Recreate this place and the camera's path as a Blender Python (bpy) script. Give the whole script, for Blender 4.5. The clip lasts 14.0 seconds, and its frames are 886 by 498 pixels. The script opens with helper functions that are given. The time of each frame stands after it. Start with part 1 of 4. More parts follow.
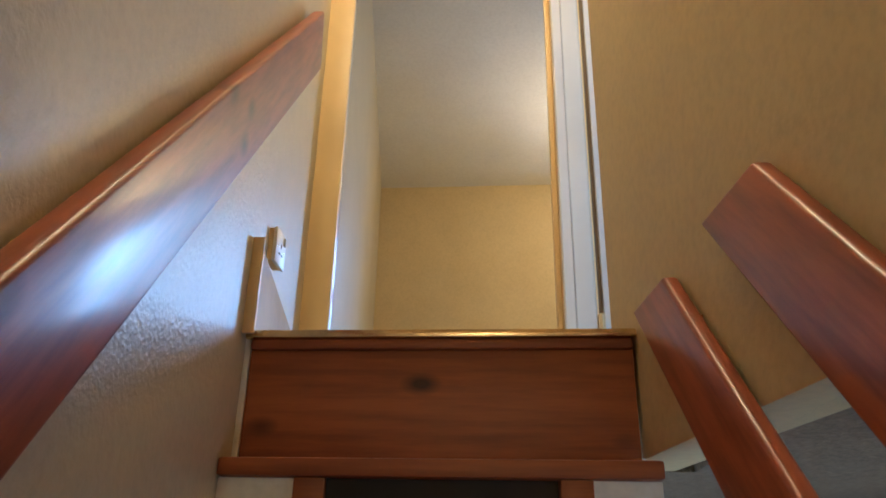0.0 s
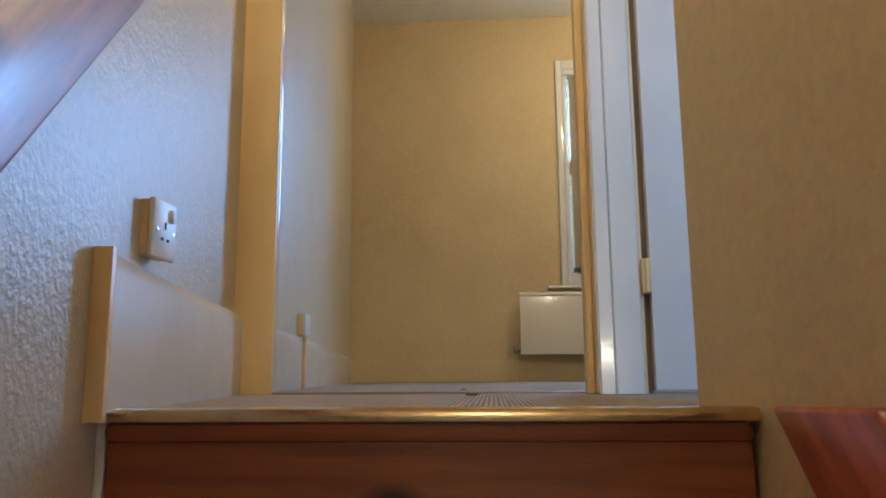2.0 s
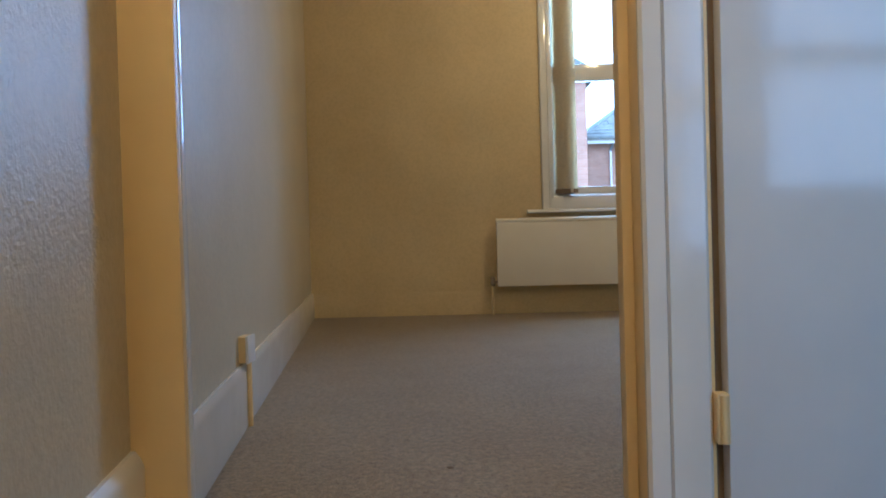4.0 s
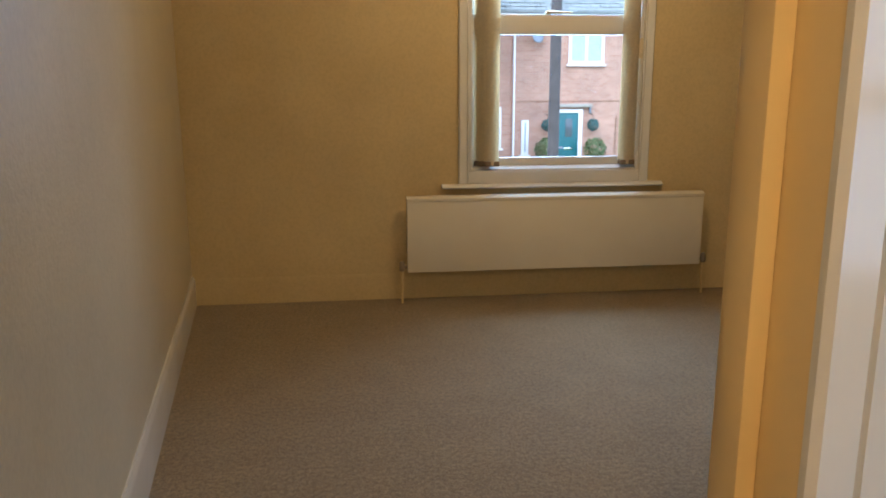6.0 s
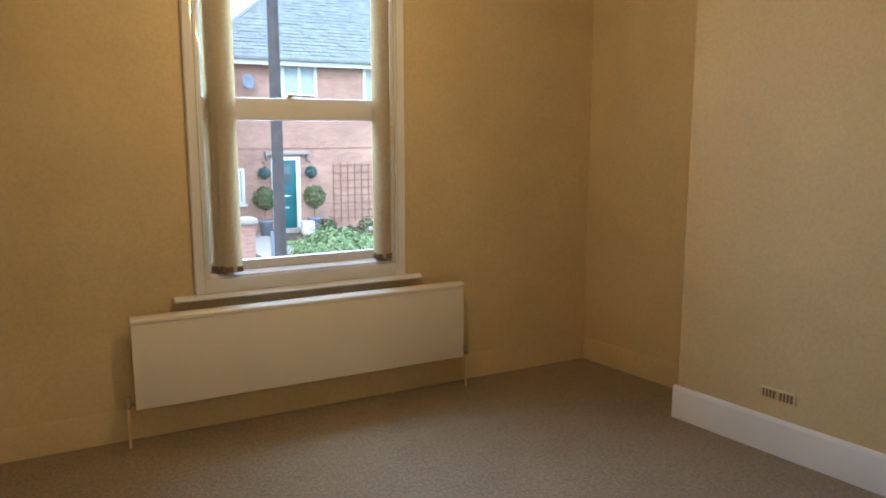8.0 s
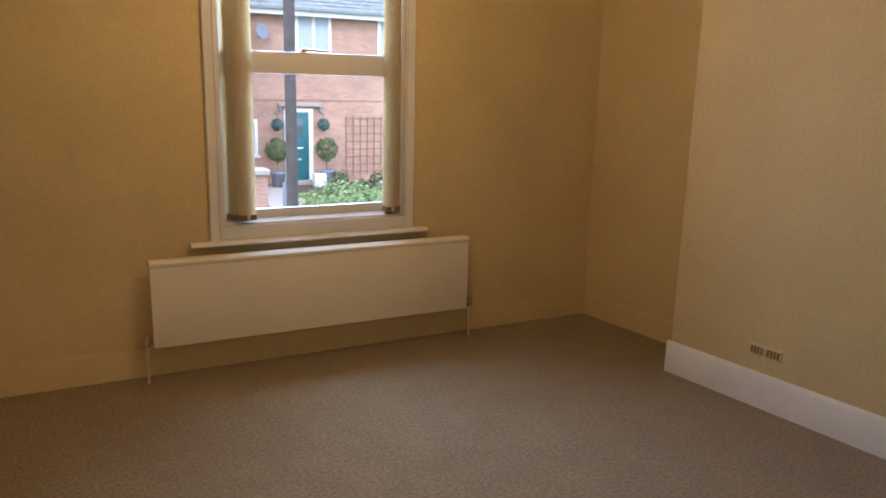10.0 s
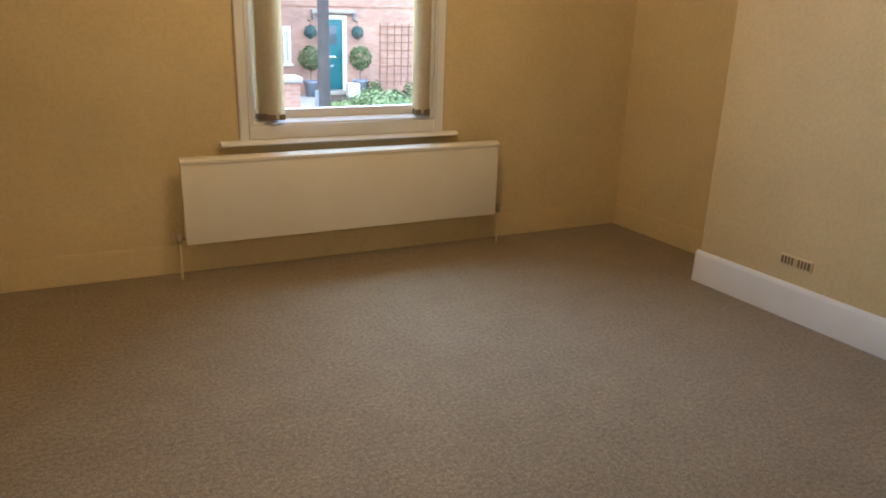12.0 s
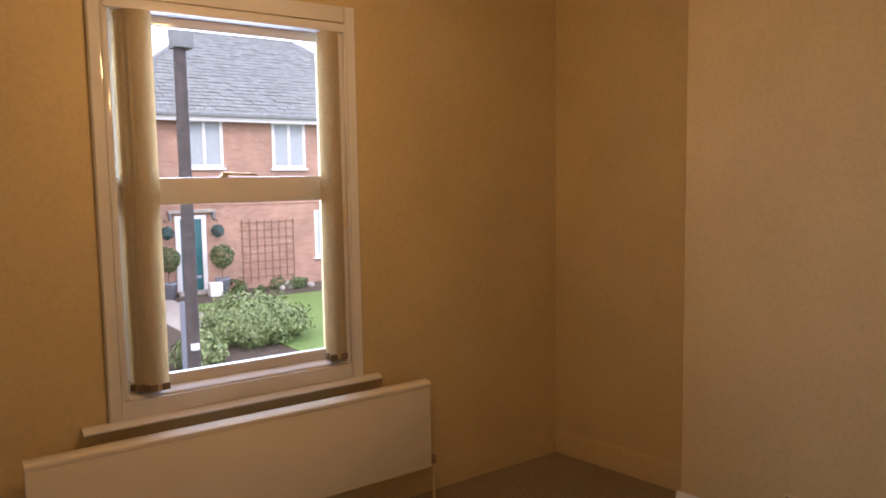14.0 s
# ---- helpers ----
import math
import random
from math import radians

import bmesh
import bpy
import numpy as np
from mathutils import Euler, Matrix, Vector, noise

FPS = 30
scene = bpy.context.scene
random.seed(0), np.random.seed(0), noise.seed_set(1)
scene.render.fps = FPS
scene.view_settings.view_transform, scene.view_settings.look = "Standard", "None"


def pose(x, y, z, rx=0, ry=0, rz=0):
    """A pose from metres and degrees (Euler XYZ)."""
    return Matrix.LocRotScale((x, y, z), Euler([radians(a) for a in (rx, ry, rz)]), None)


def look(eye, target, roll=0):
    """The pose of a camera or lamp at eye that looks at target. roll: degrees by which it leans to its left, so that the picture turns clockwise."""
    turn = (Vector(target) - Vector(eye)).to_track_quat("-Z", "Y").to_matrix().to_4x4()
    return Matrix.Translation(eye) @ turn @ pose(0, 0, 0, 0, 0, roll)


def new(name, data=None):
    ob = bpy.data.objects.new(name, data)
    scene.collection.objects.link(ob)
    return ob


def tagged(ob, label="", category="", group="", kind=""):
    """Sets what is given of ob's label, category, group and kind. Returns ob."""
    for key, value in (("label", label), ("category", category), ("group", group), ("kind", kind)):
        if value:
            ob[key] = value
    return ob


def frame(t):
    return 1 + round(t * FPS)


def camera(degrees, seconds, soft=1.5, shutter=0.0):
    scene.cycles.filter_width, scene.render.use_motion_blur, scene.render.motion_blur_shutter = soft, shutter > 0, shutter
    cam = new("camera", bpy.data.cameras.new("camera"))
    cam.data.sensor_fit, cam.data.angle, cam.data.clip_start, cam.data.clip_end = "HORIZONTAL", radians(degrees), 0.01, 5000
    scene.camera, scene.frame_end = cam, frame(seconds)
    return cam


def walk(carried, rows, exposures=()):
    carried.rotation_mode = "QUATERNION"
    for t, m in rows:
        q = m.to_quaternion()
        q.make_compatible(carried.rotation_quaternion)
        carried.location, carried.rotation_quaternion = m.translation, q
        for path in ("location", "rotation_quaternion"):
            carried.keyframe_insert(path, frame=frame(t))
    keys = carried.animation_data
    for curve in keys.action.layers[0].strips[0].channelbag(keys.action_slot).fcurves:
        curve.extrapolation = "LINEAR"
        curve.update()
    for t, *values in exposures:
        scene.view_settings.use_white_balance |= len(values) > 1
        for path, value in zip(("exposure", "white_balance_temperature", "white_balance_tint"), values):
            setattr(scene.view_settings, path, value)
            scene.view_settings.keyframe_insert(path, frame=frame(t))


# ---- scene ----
cam = camera(61.5, 14.0, soft=1.8)

PATH = [
    (0, (1.131, -2.263, -0.422), (0.972, -0.434, 0.372), 1.2),
    (0.5, (1.121, -2.125, -0.318), (0.959, -0.268, 0.406), 1.5),
    (1, (1.132, -1.996, -0.188), (0.957, -0.092, 0.396), 0.1),
    (1.5, (1.132, -1.885, -0.08), (0.954, 0.056, 0.368), -0.6),
    (2, (1.09, -1.747, 0.038), (0.96, 0.22, 0.377), -0.4),
    (2.5, (1.082, -1.62, 0.147), (0.946, 0.359, 0.397), -0.8),
    (3, (1.036, -1.477, 0.272), (0.937, 0.514, 0.425), 1.0),
    (3.5, (1.012, -1.34, 0.387), (0.948, 0.658, 0.451), 0.3),
    (3.7, (1.046, -1.307, 0.438), (0.972, 0.691, 0.466), -1.1),
    (4.75, (0.985, -1.03, 0.80), (1.03, 0.955, 0.62), -0.9),
    (5.35, (0.975, -0.83, 1.08), (1.09, 1.13, 0.71), 0.2),
    (5.8, (0.98, -0.666, 1.276), (1.153, 1.276, 0.828), 0.325),
    (6, (0.996, -0.572, 1.28), (1.222, 1.372, 0.868), -0.21),
    (6.5, (1.019, -0.344, 1.384), (1.384, 1.593, 1.042), -0.515),
    (7, (0.996, -0.204, 1.577), (1.575, 1.667, 1.172), -0.5),
    (7.5, (0.952, 0.01, 1.587), (1.813, 1.783, 1.248), 0.8),
    (7.7, (0.957, 0.048, 1.57), (1.895, 1.785, 1.254), -0.1),
    (9.8, (0.91, -0.093, 1.597), (1.84, 1.635, 1.213), 1.1),
    (10, (0.91, -0.102, 1.585), (1.816, 1.627, 1.154), 1.4),
    (10.5, (0.918, -0.157, 1.541), (1.765, 1.563, 0.973), 1.9),
    (11, (0.928, -0.166, 1.476), (1.702, 1.528, 0.747), 2.5),
    (11.5, (0.934, -0.173, 1.457), (1.676, 1.511, 0.674), 2.4),
    (12, (0.934, -0.125, 1.522), (1.739, 1.586, 0.87), 1.9),
    (12.5, (0.95, -0.019, 1.608), (1.835, 1.712, 1.14), 1.0),
    (13, (1.016, 0.217, 1.663), (1.962, 1.953, 1.364), -0.4),
    (13.5, (1.045, 0.439, 1.689), (2.031, 2.165, 1.475), -1.1),
    (14, (1.001, 0.707, 1.717), (2.162, 2.325, 1.529), -0.9),
]
EXPOSURES = [(0.0, 0.40, 4650, 9), (2.0, 0.26, 4350, 8), (3.5, -0.10, 4300, 8), (6.0, -0.2, 5250, 12), (7.5, -0.14, 5150, 10), (10.0, -0.27, 5600, 19), (11.2, 0.22, 5200, 12), (12.5, 0.05, 5300, 13), (14.0, -0.57, 6400, 33)]
walk(cam, [(t, look(eye, target, roll)) for t, eye, target, roll in PATH], EXPOSURES)

# ---- world, daylight and lamps ----
SUN_EL, SUN_ROT = radians(38), radians(215)
world = bpy.data.worlds.new("sky")
scene.world = world
world.use_nodes = True
wn = world.node_tree.nodes
sky = wn.new("ShaderNodeTexSky")
sky.sky_type, sky.sun_disc, sky.sun_elevation, sky.sun_rotation = "NISHITA", False, SUN_EL, SUN_ROT
sky.air_density, sky.dust_density, sky.ozone_density = 1.0, 4.0, 1.0
soften = wn.new("ShaderNodeMix")
soften.data_type = "RGBA"
soften.inputs["Factor"].default_value = 0.7
soften.inputs["B"].default_value = (30.0, 34.5, 40.0, 1)
world.node_tree.links.new(sky.outputs[0], soften.inputs["A"])
world.node_tree.links.new(soften.outputs["Result"], wn["Background"].inputs[0])
wn["Background"].inputs[1].default_value = 0.18


def lamp(name, kind, m, energy, colour, **rest):
    data = bpy.data.lights.new(name, kind)
    data.energy, data.color = energy, colour
    if kind == "SUN":
        data.angle = rest["angle"]
    elif kind == "AREA":
        data.shape, data.size, data.size_y = "RECTANGLE", rest["size"], rest["size_y"]
    else:
        data.shadow_soft_size = rest["radius"]
    ob = new(name, data)
    ob.matrix_world = m
    return ob


lamp("sun", "SUN", pose(0, 0, 20, 52, 0, 180 - 215), 2.0, (1.0, 0.94, 0.86), angle=radians(14))
ROOM_LAMP, HALL_LAMP, STAIR_LAMP = (2.12, 2.65, 2.37), (0.82, -1.3, 2.50), (1.25, -4.3, 0.2)
lamp("room_bulb_light", "POINT", pose(*ROOM_LAMP), 34, (1.0, 0.61, 0.22), radius=0.045)
lamp("hall_bulb_light", "POINT", pose(*HALL_LAMP), 48, (1.0, 0.66, 0.29), radius=0.045)
lamp("stair_bulb_light", "POINT", pose(*STAIR_LAMP), 21, (1.0, 0.66, 0.28), radius=0.045)
lamp("window_daylight", "AREA", pose(2.21, 4.95, 2.05, -66, 0, 0), 150, (0.52, 0.75, 1.0), size=1.7, size_y=1.7)
# added fill that brightens the lower room with bluish light
lamp("lower_room_fill", "AREA", pose(3.30, -2.6, -1.9, 0, 90, 0), 7, (0.70, 0.83, 1.0), size=1.2, size_y=1.0)
lamp("rear_window_daylight", "AREA", pose(2.65, -3.31, 1.33, 90, 0, 0), 35, (0.60, 0.79, 1.0), size=1.35, size_y=1.85)

# ---- materials ----


def nodes_of(name):
    mat = bpy.data.materials.new(name)
    mat.use_nodes = True
    nt = mat.node_tree
    return mat, nt, nt.nodes["Principled BSDF"]


def coords(nt, scale=(1, 1, 1), slope=0.0):
    tc, turn, mp = (nt.nodes.new(k) for k in ("ShaderNodeTexCoord", "ShaderNodeMapping", "ShaderNodeMapping"))
    turn.inputs["Rotation"].default_value = (radians(-slope), 0, 0)
    mp.inputs["Scale"].default_value = scale
    nt.links.new(tc.outputs["Object"], turn.inputs["Vector"])
    nt.links.new(turn.outputs["Vector"], mp.inputs["Vector"])
    return mp.outputs["Vector"]


def noise_of(nt, vec, scale, detail=4.0, rough=0.55):
    n = nt.nodes.new("ShaderNodeTexNoise")
    n.inputs["Scale"].default_value, n.inputs["Detail"].default_value, n.inputs["Roughness"].default_value = scale, detail, rough
    nt.links.new(vec, n.inputs["Vector"])
    return n.outputs["Fac"]


def ramp(nt, fac, stops):
    r = nt.nodes.new("ShaderNodeValToRGB")
    els = r.color_ramp.elements
    while len(els) < len(stops):
        els.new(0.5)
    for e, (p, c) in zip(els, stops):
        e.position, e.color = p, (*c, 1)
    nt.links.new(fac, r.inputs["Fac"])
    return r.outputs["Color"]


def blend(nt, fac, a, b, mode="MIX"):
    m = nt.nodes.new("ShaderNodeMix")
    m.data_type, m.blend_type = "RGBA", mode
    for key, v in (("Factor", fac), ("A", a), ("B", b)):
        if isinstance(v, (int, float)):
            m.inputs[key].default_value = v
        elif isinstance(v, tuple):
            m.inputs[key].default_value = (*v, 1)
        else:
            nt.links.new(v, m.inputs[key])
    return m.outputs["Result"]


def bump_to(nt, bsdf, height, strength, distance, before=None):
    b = nt.nodes.new("ShaderNodeBump")
    b.inputs["Strength"].default_value, b.inputs["Distance"].default_value = strength, distance
    nt.links.new(height, b.inputs["Height"])
    if before is not None:
        nt.links.new(before, b.inputs["Normal"])
    nt.links.new(b.outputs["Normal"], bsdf.inputs["Normal"])
    return b.outputs["Normal"]


def plaster(name, colour, dark, rough, lumps=0.25, size=90.0, spec=0.3):
    """Painted wall: faint blotches and a fine relief."""
    mat, nt, p = nodes_of(name)
    v = coords(nt)
    base = ramp(nt, noise_of(nt, v, 2.3, 5), [(0.3, dark), (0.7, colour)])
    speck = ramp(nt, noise_of(nt, v, 60, 3), [(0.25, (0.9, 0.9, 0.9)), (0.6, (1, 1, 1))])
    nt.links.new(blend(nt, 1.0, base, speck, "MULTIPLY"), p.inputs["Base Color"])
    p.inputs["Roughness"].default_value, p.inputs["Specular IOR Level"].default_value = rough, spec
    n1 = bump_to(nt, p, noise_of(nt, v, size, 3, 0.6), lumps, 0.004)
    bump_to(nt, p, noise_of(nt, v, 6, 2), 0.12, 0.02, n1)
    return mat


def gloss(name, colour, dark, rough=0.28, streak=(30, 30, 2), spec=0.5):
    """Brushed gloss paint: faint brush marks and yellowed patches."""
    mat, nt, p = nodes_of(name)
    v = coords(nt, streak)
    base = ramp(nt, noise_of(nt, coords(nt), 3.1, 4), [(0.35, dark), (0.65, colour)])
    nt.links.new(base, p.inputs["Base Color"])
    r = nt.nodes.new("ShaderNodeMapRange")
    r.inputs["To Min"].default_value, r.inputs["To Max"].default_value = rough * 0.8, rough * 1.3
    nt.links.new(noise_of(nt, coords(nt), 12, 4), r.inputs["Value"])
    nt.links.new(r.outputs[0], p.inputs["Roughness"])
    p.inputs["Specular IOR Level"].default_value = spec
    n1 = bump_to(nt, p, noise_of(nt, v, 3, 3), 0.08, 0.003)
    bump_to(nt, p, noise_of(nt, coords(nt), 14, 3), 0.05, 0.006, n1)
    return mat


def pine(name, light, dark, axis, rough=0.25, coat=0.3, slope=0.0):
    """Stained, varnished pine with long grain and dark knots; axis is the grain's direction, slope its rise in degrees."""
    mat, nt, p = nodes_of(name)
    s = [9.0, 9.0, 9.0]
    s[axis] = 0.7
    v = coords(nt, tuple(s), slope)
    grain = ramp(nt, noise_of(nt, v, 5, 6, 0.6), [(0.36, dark), (0.62, light)])
    ks = [8.0, 8.0, 8.0]
    ks[axis] = 4.5
    vor = nt.nodes.new("ShaderNodeTexVoronoi")
    vor.inputs["Scale"].default_value = 1.0
    nt.links.new(coords(nt, tuple(ks), slope), vor.inputs["Vector"])
    knots = ramp(nt, vor.outputs["Distance"], [(0.06, (0.12, 0.07, 0.06)), (0.11, (0.5, 0.42, 0.4)), (0.19, (1, 1, 1))])
    nt.links.new(blend(nt, 1.0, grain, knots, "MULTIPLY"), p.inputs["Base Color"])
    p.inputs["Roughness"].default_value = rough
    p.inputs["Coat Weight"].default_value, p.inputs["Coat Roughness"].default_value = coat, 0.15
    bump_to(nt, p, noise_of(nt, v, 7, 4), 0.12, 0.003)
    return mat


def carpet(name, light, dark, ribs, groove, depth):
    """Loop pile carpet; ribs: rows of loops per metre across x; groove and depth: tint and relief of the furrows."""
    mat, nt, p = nodes_of(name)
    v = coords(nt)
    tuft = noise_of(nt, v, 150, 4, 0.75)
    base = ramp(nt, tuft, [(0.32, dark), (0.68, light)])
    worn = ramp(nt, noise_of(nt, v, 5, 5, 0.6), [(0.3, (0.84, 0.82, 0.8)), (0.7, (1, 1, 1))])
    colour = blend(nt, 1.0, base, worn, "MULTIPLY")
    flecks = ramp(nt, noise_of(nt, v, 55, 3, 0.7), [(0.36, (0.70, 0.68, 0.65)), (0.64, (1.15, 1.14, 1.11))])
    colour = blend(nt, 1.0, colour, flecks, "MULTIPLY")
    w = nt.nodes.new("ShaderNodeTexWave")
    w.bands_direction, w.wave_profile = "X", "SIN"
    w.inputs["Scale"].default_value, w.inputs["Distortion"].default_value = ribs * 2 * math.pi / 20, 0.5
    w.inputs["Detail"].default_value, w.inputs["Detail Scale"].default_value = 2.0, 4.0
    nt.links.new(v, w.inputs["Vector"])
    colour = blend(nt, 1.0, colour, ramp(nt, w.outputs["Fac"], [(0.15, groove), (0.65, (1, 1, 1))]), "MULTIPLY")
    n1 = bump_to(nt, p, w.outputs["Fac"], depth, 0.004)
    bump_to(nt, p, tuft, 0.6, 0.005, n1)
    nt.links.new(colour, p.inputs["Base Color"])
    p.inputs["Roughness"].default_value, p.inputs["Specular IOR Level"].default_value = 0.95, 0.1
    p.inputs["Sheen Weight"].default_value = 0.25
    return mat


def plain(name, colour, rough=0.5, metal=0.0, vary=0.12, scale=20.0, relief=0.1):
    mat, nt, p = nodes_of(name)
    dark = tuple(c * (1 - vary) for c in colour)
    nt.links.new(ramp(nt, noise_of(nt, coords(nt), scale, 4), [(0.3, dark), (0.7, colour)]), p.inputs["Base Color"])
    p.inputs["Roughness"].default_value, p.inputs["Metallic"].default_value = rough, metal
    if relief:
        bump_to(nt, p, noise_of(nt, coords(nt), scale * 3, 3), relief, 0.002)
    return mat


def brickwork(name):
    mat, nt, p = nodes_of(name)
    tc, sep, com = (nt.nodes.new(k) for k in ("ShaderNodeTexCoord", "ShaderNodeSeparateXYZ", "ShaderNodeCombineXYZ"))
    add = nt.nodes.new("ShaderNodeMath")
    nt.links.new(tc.outputs["Object"], sep.inputs[0])
    nt.links.new(sep.outputs["X"], add.inputs[0])
    nt.links.new(sep.outputs["Y"], add.inputs[1])
    nt.links.new(add.outputs[0], com.inputs["X"])
    nt.links.new(sep.outputs["Z"], com.inputs["Y"])
    b = nt.nodes.new("ShaderNodeTexBrick")
    b.inputs["Color1"].default_value, b.inputs["Color2"].default_value = (0.42, 0.225, 0.155, 1), (0.50, 0.29, 0.21, 1)
    b.inputs["Mortar"].default_value = (0.42, 0.36, 0.30, 1)
    b.inputs["Scale"].default_value, b.inputs["Mortar Size"].default_value = 1.0, 0.006
    b.inputs["Brick Width"].default_value, b.inputs["Row Height"].default_value = 0.225, 0.075
    nt.links.new(com.outputs[0], b.inputs["Vector"])
    patch = ramp(nt, noise_of(nt, coords(nt), 1.4, 5), [(0.3, (0.8, 0.78, 0.76)), (0.7, (1.08, 1.05, 1.0))])
    nt.links.new(blend(nt, 1.0, b.outputs["Color"], patch, "MULTIPLY"), p.inputs["Base Color"])
    p.inputs["Roughness"].default_value = 0.9
    return mat


def leafy(name, light, dark):
    mat, nt, p = nodes_of(name)
    info = nt.nodes.new("ShaderNodeNewGeometry")
    base = ramp(nt, info.outputs["Random Per Island"], [(0.0, dark), (1.0, light)])
    nt.links.new(base, p.inputs["Base Color"])
    p.inputs["Roughness"].default_value = 0.55
    return mat


def glass(name):
    mat, nt, p = nodes_of(name)
    nt.nodes.remove(p)
    clear, shine, mix, fres = (nt.nodes.new(k) for k in ("ShaderNodeBsdfTransparent", "ShaderNodeBsdfGlossy", "ShaderNodeMixShader", "ShaderNodeFresnel"))
    clear.inputs[0].default_value = (0.96, 0.97, 0.97, 1)
    shine.inputs["Roughness"].default_value = 0.02
    fres.inputs["IOR"].default_value = 1.35
    nt.links.new(fres.outputs[0], mix.inputs[0])
    nt.links.new(clear.outputs[0], mix.inputs[1])
    nt.links.new(shine.outputs[0], mix.inputs[2])
    nt.links.new(mix.outputs[0], nt.nodes["Material Output"].inputs["Surface"])
    return mat


def glowing(name, colour, strength):
    mat, nt, p = nodes_of(name)
    p.inputs["Emission Color"].default_value, p.inputs["Emission Strength"].default_value = (*colour, 1), strength
    return mat


M_CREAM = plaster("cream_emulsion", (0.71, 0.565, 0.295), (0.65, 0.51, 0.26), 0.55)
M_STAIR = plaster("cream_stair_emulsion", (0.82, 0.67, 0.34), (0.76, 0.61, 0.30), 0.5, 0.16, 110)
M_WOODCHIP = plaster("silk_textured_paper", (0.64, 0.565, 0.40), (0.58, 0.505, 0.35), 0.34, 0.45, 95, 0.45)
M_CEIL = plaster("white_ceiling_paint", (0.80, 0.79, 0.76), (0.74, 0.73, 0.70), 0.8, 0.3, 50)
M_GLOSS = gloss("white_gloss", (0.80, 0.78, 0.74), (0.74, 0.72, 0.67), 0.10)
M_SKIRT = gloss("off_white_gloss", (0.66, 0.625, 0.55), (0.60, 0.565, 0.48), 0.22)
# cream paint made yellower to hold the lamp's warm light on the jambs
M_WARMCREAM = gloss("lamp_warmed_cream_gloss", (0.84, 0.64, 0.30), (0.78, 0.58, 0.26), 0.35)
M_DOOR = gloss("door_gloss", (0.78, 0.78, 0.78), (0.72, 0.72, 0.72), 0.10, (18, 18, 1.2))
M_PVC = plain("white_plastic", (0.80, 0.79, 0.76), 0.35, vary=0.05, relief=0.03)
M_RAD = gloss("radiator_enamel", (0.80, 0.74, 0.60), (0.77, 0.70, 0.56), 0.14, (3, 3, 3))
M_BLIND = plain("cream_fabric", (0.80, 0.68, 0.46), 0.85, vary=0.12, scale=60)
M_WEIGHT = plain("brown_card", (0.20, 0.14, 0.085), 0.6)
M_RISER = pine("stained_pine_riser", (0.27, 0.074, 0.011), (0.18, 0.043, 0.007), 0, 0.5, 0.0)
M_RAIL = pine("stained_pine_rail", (0.36, 0.090, 0.030), (0.20, 0.044, 0.014), 1, 0.35, 0.15, 47.0)
M_CARPET = carpet("brown_carpet", (0.43, 0.330, 0.190), (0.175, 0.128, 0.066), 135, (0.97, 0.965, 0.96), 0.06)
M_RIB = carpet("ribbed_carpet", (0.66, 0.50, 0.31), (0.40, 0.28, 0.165), 135, (0.42, 0.36, 0.32), 0.7)
M_BRASS = plain("worn_brass", (0.80, 0.62, 0.34), 0.22, 1.0, 0.2, 40, 0.05)
M_STEEL = plain("chrome", (0.7, 0.69, 0.66), 0.2, 1.0, 0.1)
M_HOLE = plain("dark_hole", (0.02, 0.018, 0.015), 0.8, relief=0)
M_PIPE = plain("old_pipe", (0.32, 0.25, 0.17), 0.5)
# brown for the shade in door seam and vent slots, also for fluff
M_BROWN = plain("seam_shadow_gap", (0.22, 0.16, 0.10), 0.8)
M_GLASS = glass("window_glass")
M_BRICK = brickwork("red_brick")
M_SLATE = plain("grey_roof_tile", (0.24, 0.255, 0.235), 0.9, vary=0.4, scale=4.0, relief=0.3)
M_LEAD = plain("grey_ridge", (0.25, 0.27, 0.26), 0.8, vary=0.3, scale=4)
M_POLE = plain("weathered_pole", (0.10, 0.085, 0.075), 0.85, vary=0.4, scale=8, relief=0.3)
M_GRASS = plain("lawn_grass", (0.16, 0.26, 0.055), 0.9, vary=0.4, scale=9, relief=0.6)
M_SOIL = plain("soil", (0.10, 0.075, 0.05), 0.95, vary=0.5, scale=7, relief=0.6)
M_ROAD = plain("asphalt", (0.055, 0.055, 0.055), 0.9, vary=0.3, scale=12)
M_STONE = plain("pale_stone", (0.42, 0.38, 0.32), 0.85, vary=0.3, scale=9, relief=0.4)
M_HEDGE = leafy("hedge_leaf", (0.30, 0.37, 0.15), (0.10, 0.16, 0.05))
M_TOPIARY = leafy("box_leaf", (0.13, 0.18, 0.06), (0.05, 0.085, 0.025))
M_TEAL = leafy("blue_green_leaf", (0.05, 0.16, 0.15), (0.025, 0.085, 0.085))
M_TEALDOOR = plain("teal_paint", (0.02, 0.13, 0.14), 0.4)
M_POT = plain("grey_glazed_pot", (0.20, 0.22, 0.25), 0.5)
M_TRELLIS = plain("weathered_timber", (0.30, 0.17, 0.11), 0.85, vary=0.3)
M_NET = plain("net_curtain", (0.44, 0.49, 0.50), 0.9, vary=0.15, scale=6)
M_DARKGLASS = plain("dark_window_glass", (0.10, 0.12, 0.13), 0.08, relief=0)
M_BULB = glowing("lit_bulb", (1.0, 0.72, 0.38), 14.0)

# ---- mesh helpers ----


